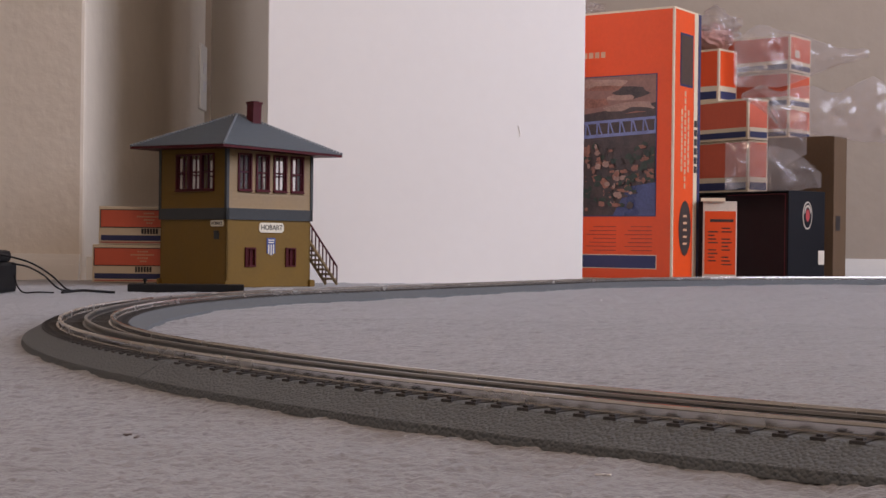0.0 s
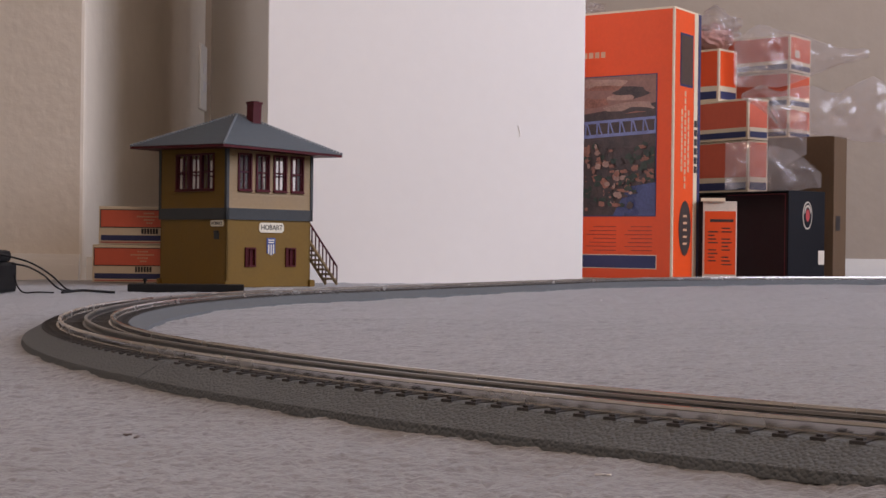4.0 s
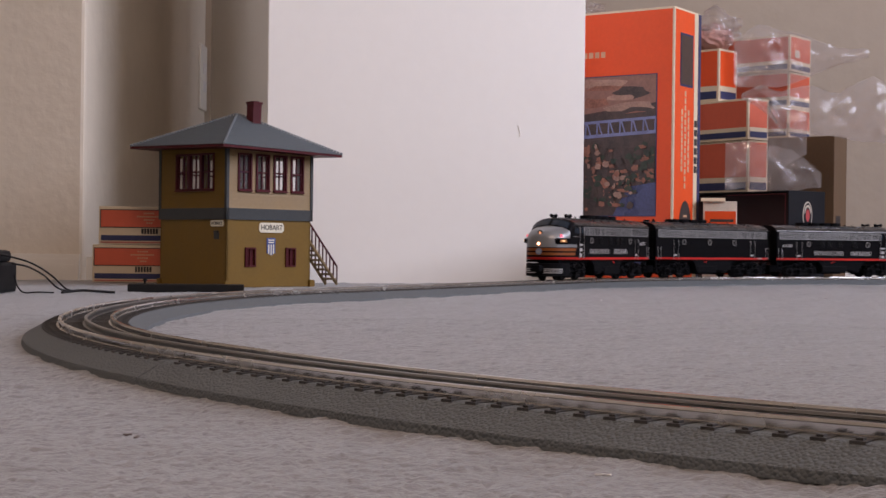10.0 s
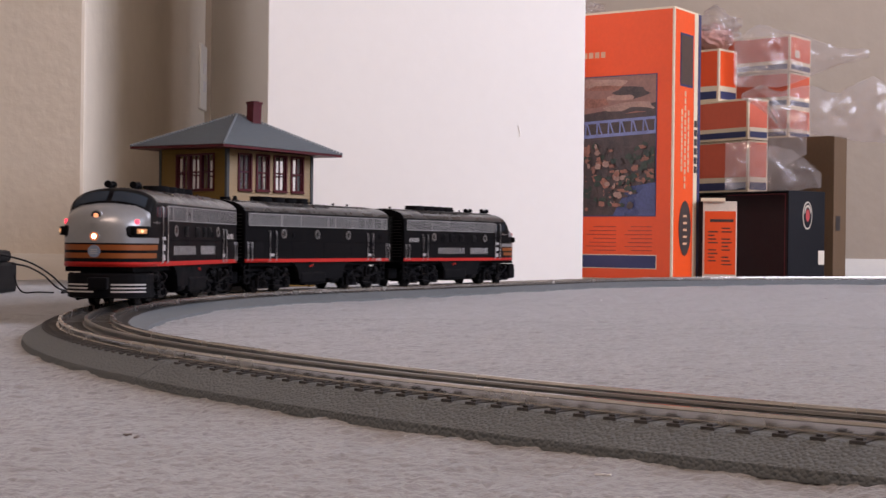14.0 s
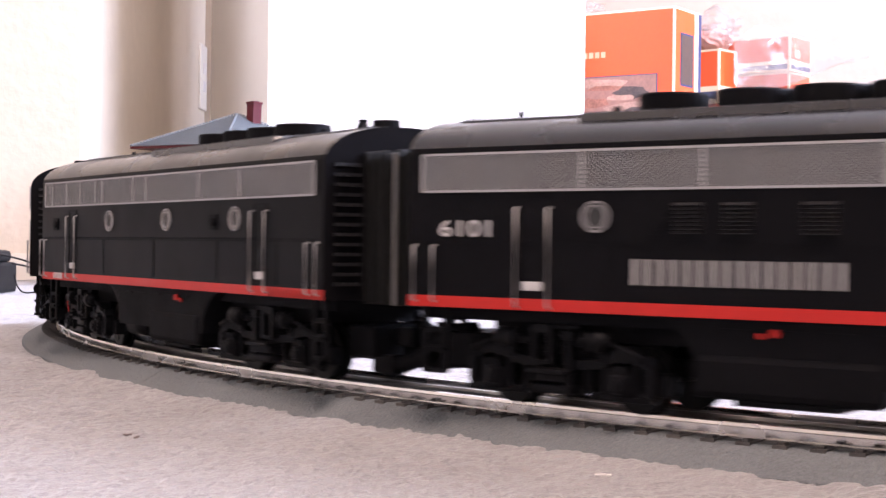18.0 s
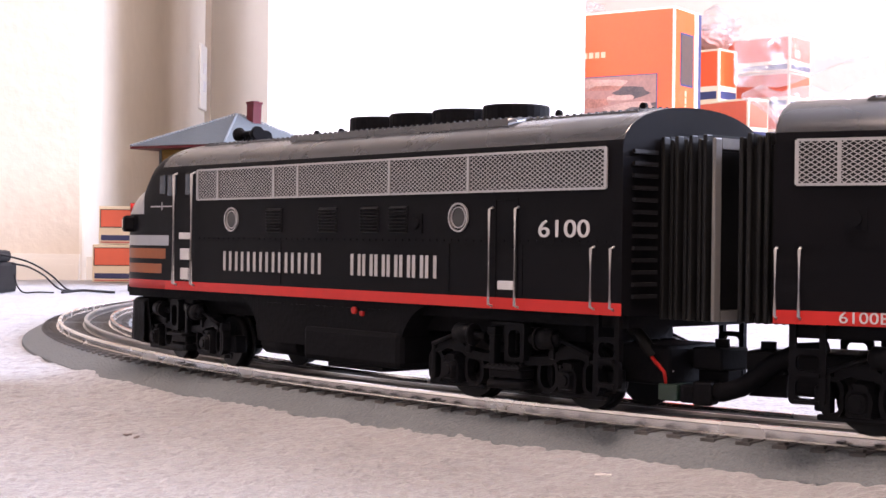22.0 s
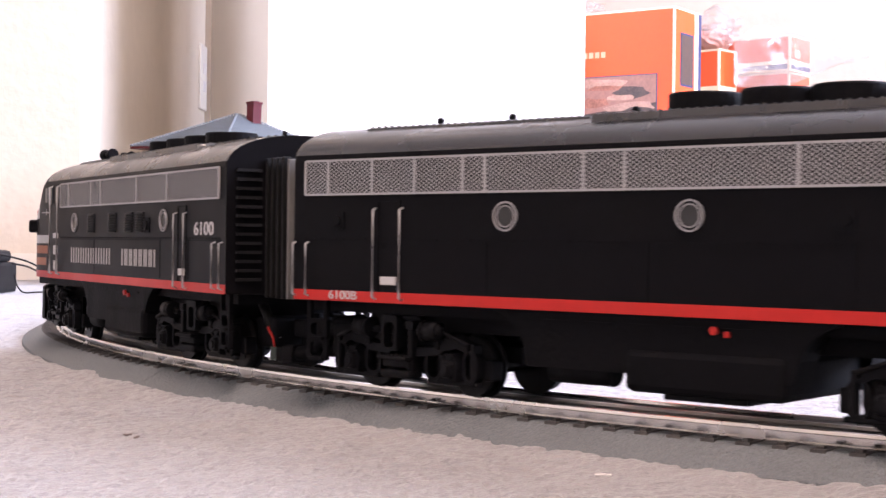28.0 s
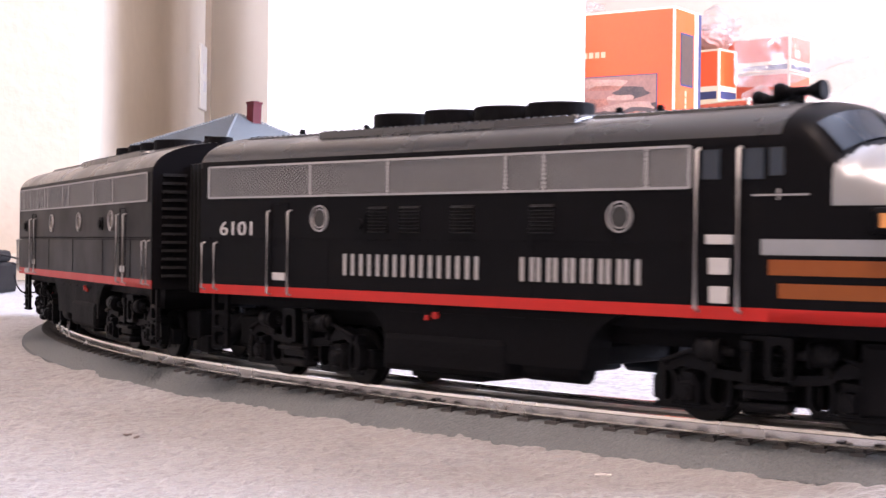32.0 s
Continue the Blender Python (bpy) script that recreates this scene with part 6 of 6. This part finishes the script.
    for k in range(3):
        box(bm, 0.1532, 0.1534, -0.0028, 0.0028, 0.0394 + 0.0014 * k, 0.0399 + 0.0014 * k)
    part("badge_print", bm, WHITEP, badge)
    for side in (1, -1):
        bm = bmesh.new()
        d = Vector((0.45, side * 0.89, 0)).normalized()
        p = Vector((0.1366, side * (half(0.1366, 0.056) + 0.0010), 0.0563))
        m = Matrix.Translation(p) @ Matrix.Rotation(math.atan2(d.y, d.x), 4, "Z")
        box(bm, -0.004, 0.0022, -0.0075, 0.0075, -0.0034, 0.0034, m=m, bevel=0.0012)
        nb = part("number_board", bm, UNDER, car)
        bm = bmesh.new()
        box(bm, 0.0020, 0.0024, -0.0052, 0.0052, -0.0018, 0.0018, m=m)
        part("lens", bm, BOARDGLOW if lit else LAMPOFF, nb, "glowing number board" if lit else "unlit number board")
        turned = m @ Matrix.Translation((0.00245, 0, 0)) @ Matrix.Rotation(math.pi / 2, 4, "Z") @ Matrix.Rotation(math.pi / 2, 4, "X")
        lettering("board_number", number, 0.0034, BOARDTEXT if lit else WHITEP, turned, nb, depth=0.00005)
        if lit:
            bm = bmesh.new()
            tube(bm, m @ Vector((0.0022, 0, 0)), m @ Vector((0.0027, 0, 0)), 0.0011, 12)
            part("bulb", bm, BOARDSPOT, nb, "small bright bulb behind the board")
        bm = bmesh.new()
        p = Vector((0.1368, side * half(0.1368, 0.0633), 0.0633))
        tube(bm, p - d * 0.002, p + d * 0.0010, 0.0018, 14)
        part("marker_light", bm, REDGLOW if lit else RED, car, "red marker light")
    # the pilot with its white lines and the coupler swing with the front truck
    trucks = [(truck(car, x), x) for x in (0.0945, -0.0908)]
    front, back_by = trucks[0][0][0], Matrix.Translation((-0.0985, 0, 0))
    bm = bmesh.new()
    n = 16
    rows = []
    for k in range(n + 1):
        a = -math.pi / 2 + math.pi * k / n
        y = 0.0315 * math.sin(a)
        xf = 0.128 + 0.030 * math.cos(a) ** 0.6
        rows.append([bm.verts.new((xf - 0.002, y * 0.97, 0.0250)), bm.verts.new((xf, y, 0.0236)), bm.verts.new((xf + 0.004 * math.cos(a), y, 0.0070)), bm.verts.new((xf - 0.004, y * 0.93, 0.0060))])
    for a, b in zip(rows, rows[1:]):
        for k in range(3):
            bm.faces.new((a[k], b[k], b[k + 1], a[k + 1]))
        bm.faces.new((a[0], b[0], b[3], a[3]))
    part("pilot", bm, UNDER, front).matrix_basis = back_by
    for j in range(3):
        z = 0.0108 + 0.0026 * j
        for ks in (range(2, 7), range(9, 14)):
            bm = bmesh.new()
            for k in ks:
                pts = []
                for kk in (k, k + 1):
                    a = -math.pi / 2 + math.pi * kk / n
                    y = 0.0315 * math.sin(a)
                    xf = 0.128 + 0.030 * math.cos(a) ** 0.6
                    f = (0.0265 - z) / 0.0195
                    pts.append((xf + 0.004 * math.cos(a) * f + 0.0004, y * 1.01, z))
                quad(bm, [pts[0], pts[1], (pts[1][0] - 0.0001, pts[1][1], z + 0.0011), (pts[0][0] - 0.0001, pts[0][1], z + 0.0011)])
            bmesh.ops.remove_doubles(bm, verts=bm.verts, dist=1e-6)
            part("pilot_line", bm, WHITEP, front, "white painted pilot line").matrix_basis = back_by
    bm = bmesh.new()
    box(bm, 0.150, 0.170, -0.0045, 0.0045, 0.0150, 0.0205, bevel=0.0006)
    box(bm, 0.168, 0.1765, -0.0070, 0.0070, 0.0135, 0.0222, bevel=0.001)
    part("coupler", bm, UNDER, front).matrix_basis = back_by
    underframe(car, -0.0450, 0.0377, -0.0465, 0.0080, -0.0218)
    car_end(car, REAR, -1, True, lit)
    if not lit:
        # loose wires and the plug board under the rear end
        for k, mat in enumerate((RED, YELLOWW, WHITEP)):
            bm = bmesh.new()
            y = 0.0125 - 0.0011 * k
            wire(bm, [(REAR + 0.0062, y, 0.0176), (REAR + 0.0040, y + 0.0006, 0.0160), (REAR + 0.0010 - 0.0006 * k, y, 0.0132), (REAR + 0.0006, y - 0.0004, 0.0098)], 0.0006, 6)
            part("wire", bm, mat, car, ("red", "yellow", "white")[k] + " lead wire")
        bm = bmesh.new()
        wire(bm, [(REAR + 0.0150, 0.0114, 0.0262), (REAR + 0.0105, 0.0114, 0.0222), (REAR + 0.0055, 0.0114, 0.0172)], 0.0019, 8)
        part("wire_sleeve", bm, RUBBER, car, "black sleeve of the lead wires")
        bm = bmesh.new()
        box(bm, REAR - 0.0040, REAR + 0.0030, 0.0030, 0.0130, 0.0050, 0.0098, bevel=0.0004)
        part("plug_board", bm, GREEN, car, "small dark green circuit board")
    MOVERS.append((car, place, back, trucks))
    return car


def booster(place):
    car = thing("booster_car", car_pose(run_at(0) - place * GAP), "black cabless diesel booster car with red sill stripe", "locomotive", "cars of the toy train")
    bm = bmesh.new()
    shell(bm, [REAR, REAR + 0.0012] + [REAR + 0.0206 * k for k in range(1, 14)] + [-REAR - 0.0012, -REAR], False, paint_booster)
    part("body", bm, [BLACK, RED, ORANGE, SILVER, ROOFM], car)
    for side in (1, -1):
        grille(car, -0.1384, 0.1384, side, [0.0808, 0.0441, -0.0098, -0.0240, -0.0606, -0.0694, -0.0892, -0.1076, -0.1276])
        for x in (-0.0528, 0.0113, 0.0758):
            porthole(car, x, 0.0579, side)
        for x in (-0.1005, 0.0968):
            side_door(car, x, side)
            for d in (-0.0058, 0.0058):
                rod_rail(car, x + d, side, 0.0308, 0.0608)
        for x in (-0.1435, -0.1373, 0.1339, 0.1408):
            rod_rail(car, x, side, 0.0310, 0.0494)
        for x in (-0.1235, 0.0572):
            bm = bmesh.new()
            y = side * HW
            box(bm, x - 0.003, x + 0.003, min(y - side * 0.0002, y + side * 0.0005), max(y - side * 0.0002, y + side * 0.0005), 0.0538, 0.0596)
            tube(bm, (x, y, 0.0567), (x, y + side * 0.0014, 0.0567), 0.0018, 12)
            part("vent_box", bm, UNDER, car)
        seams(car, side, [-0.060, -0.002, 0.060, 0.110], 0.0496, -0.1400, 0.1400)
        rot = Matrix.Rotation(math.pi / 2, 4, "X") if side < 0 else Matrix.Rotation(math.pi, 4, "Z") @ Matrix.Rotation(math.pi / 2, 4, "X")
        lettering("road_number", "6100B", 0.0041, WHITEP, Matrix.Translation((-0.1210, side * (HW + 0.0001), 0.0316)) @ rot @ Matrix.Diagonal((1.24, 1, 1, 1)), car)
    for x in (-0.0025, 0.0218, 0.0440, 0.0683):
        roof_fan(car, x)
    roof_fan(car, 0.1310, 0.0052, 0.0040)
    bm = bmesh.new()
    tube(bm, (0.1143, 0, 0.0885), (0.1143, 0, 0.0935), 0.0036, 16, r2=0.0018)
    tube(bm, (0.1143, 0, 0.0935), (0.1143, 0, 0.0945), 0.0020, 12)
    part("exhaust_stack", bm, UNDER, car)
    roof_hatch(car, -0.0280, 0.0880, 0.046)
    roof_hatch(car, 0.0900, 0.1360, 0.034)
    roof_hatch(car, -0.1240, -0.0320, 0.036)
    for x in (-0.1060, -0.0750, -0.0270, 0.0060, 0.0860):
        lift_ring(car, x)
    underframe(car, -0.0460, 0.0420, -0.0107, 0.0399, 0.0184, 1)
    car_end(car, REAR, -1, False, True)
    car_end(car, -REAR, 1)
    trucks = [(truck(car, x), x) for x in (0.0880, -0.0978)]
    MOVERS.append((car, place, False, trucks))
    return car


cab_car(0, False, "6101", True, "black diesel cab locomotive with silver nose, lights lit")
booster(1)
cab_car(2, True, "6100", False, "black diesel cab locomotive with silver nose, lights off")


# ---- what moves ----
def sprung(section, h0, h1):
    """Pose of a track section lifted by h0 at its start and h1 at its end."""
    t, s0, s1 = section
    p, q = track_point(s0), track_point(s1)
    d = q - p
    m = Matrix.Translation((p.x, p.y, h0)) @ Matrix.Rotation(math.atan2(h1 - h0, d.length), 4, Vector((d.y, -d.x, 0))) @ Matrix.Translation((-p.x, -p.y, 0))
    return m


def coupling_slack(t, place):
    """How far the middle car is drawn towards the leading one while the train stops and backs."""
    if place != 1:
        return 0.0
    return 0.0033 * min(1.0, max(0.0, (t - 20.0) / 0.5)) * min(1.0, max(0.0, (30.0 - t) / 3.0))


def motions():
    # the springy carpet lifts the near sections until the train presses them down
    for sec in SECTIONS:
        t, s0, s1 = sec
        if s0 < 0.6:
            continue
        h0, h1 = (0.0006 if s0 < 0.7 else 0.0032), 0.0032
        down = 16.15 + max(0.0, (s0 - 0.80) / 0.225)
        walk(t, [(0.0, sprung(sec, h0, h1)), (down, sprung(sec, h0, h1)), (down + 0.45, Matrix()), (32.0, Matrix())])
    times = [0.0, 2.0, 4.0, 6.0] + [6.5 + 0.25 * k for k in range(61)] + [24.3] + [24.5 + 0.25 * k for k in range(31)]
    times = sorted({t for t in times if not 21.8 < t < 24.2} | {32.0})
    fine = [k / FPS for k in range(32 * FPS + 1)]
    start = run_at(0.0)
    turned = [(t, (run_at(t) - start) / WHEEL_R) for t in fine]
    turned = [r for k, r in enumerate(turned) if k in (0, len(turned) - 1) or not (21.9 < r[0] < 24.2)]
    for car, place, back, trucks in MOVERS:
        walk(car, [(t, car_pose(run_at(t) - place * GAP + coupling_slack(t, place), back)) for t in times])
        for (t_ob, sets), x in trucks:
            rows = []
            for t in times:
                s = run_at(t) - place * GAP + coupling_slack(t, place)
                p = track_point(s + (-x if back else x))
                a = track_turn(s + (-x if back else x)) + (math.pi if back else 0)
                m = Matrix.Translation((p.x, p.y, RAIL)) @ Matrix.Rotation(a, 4, "Z")
                rows.append((t, car_pose(s, back).inverted() @ m))
            walk(t_ob, rows)
            for w, ax in sets:
                walk(w, [(t, Matrix.Translation((ax, 0, WHEEL_R)) @ Matrix.Rotation(-a if back else a, 4, "Y")) for t, a in turned])


motions()
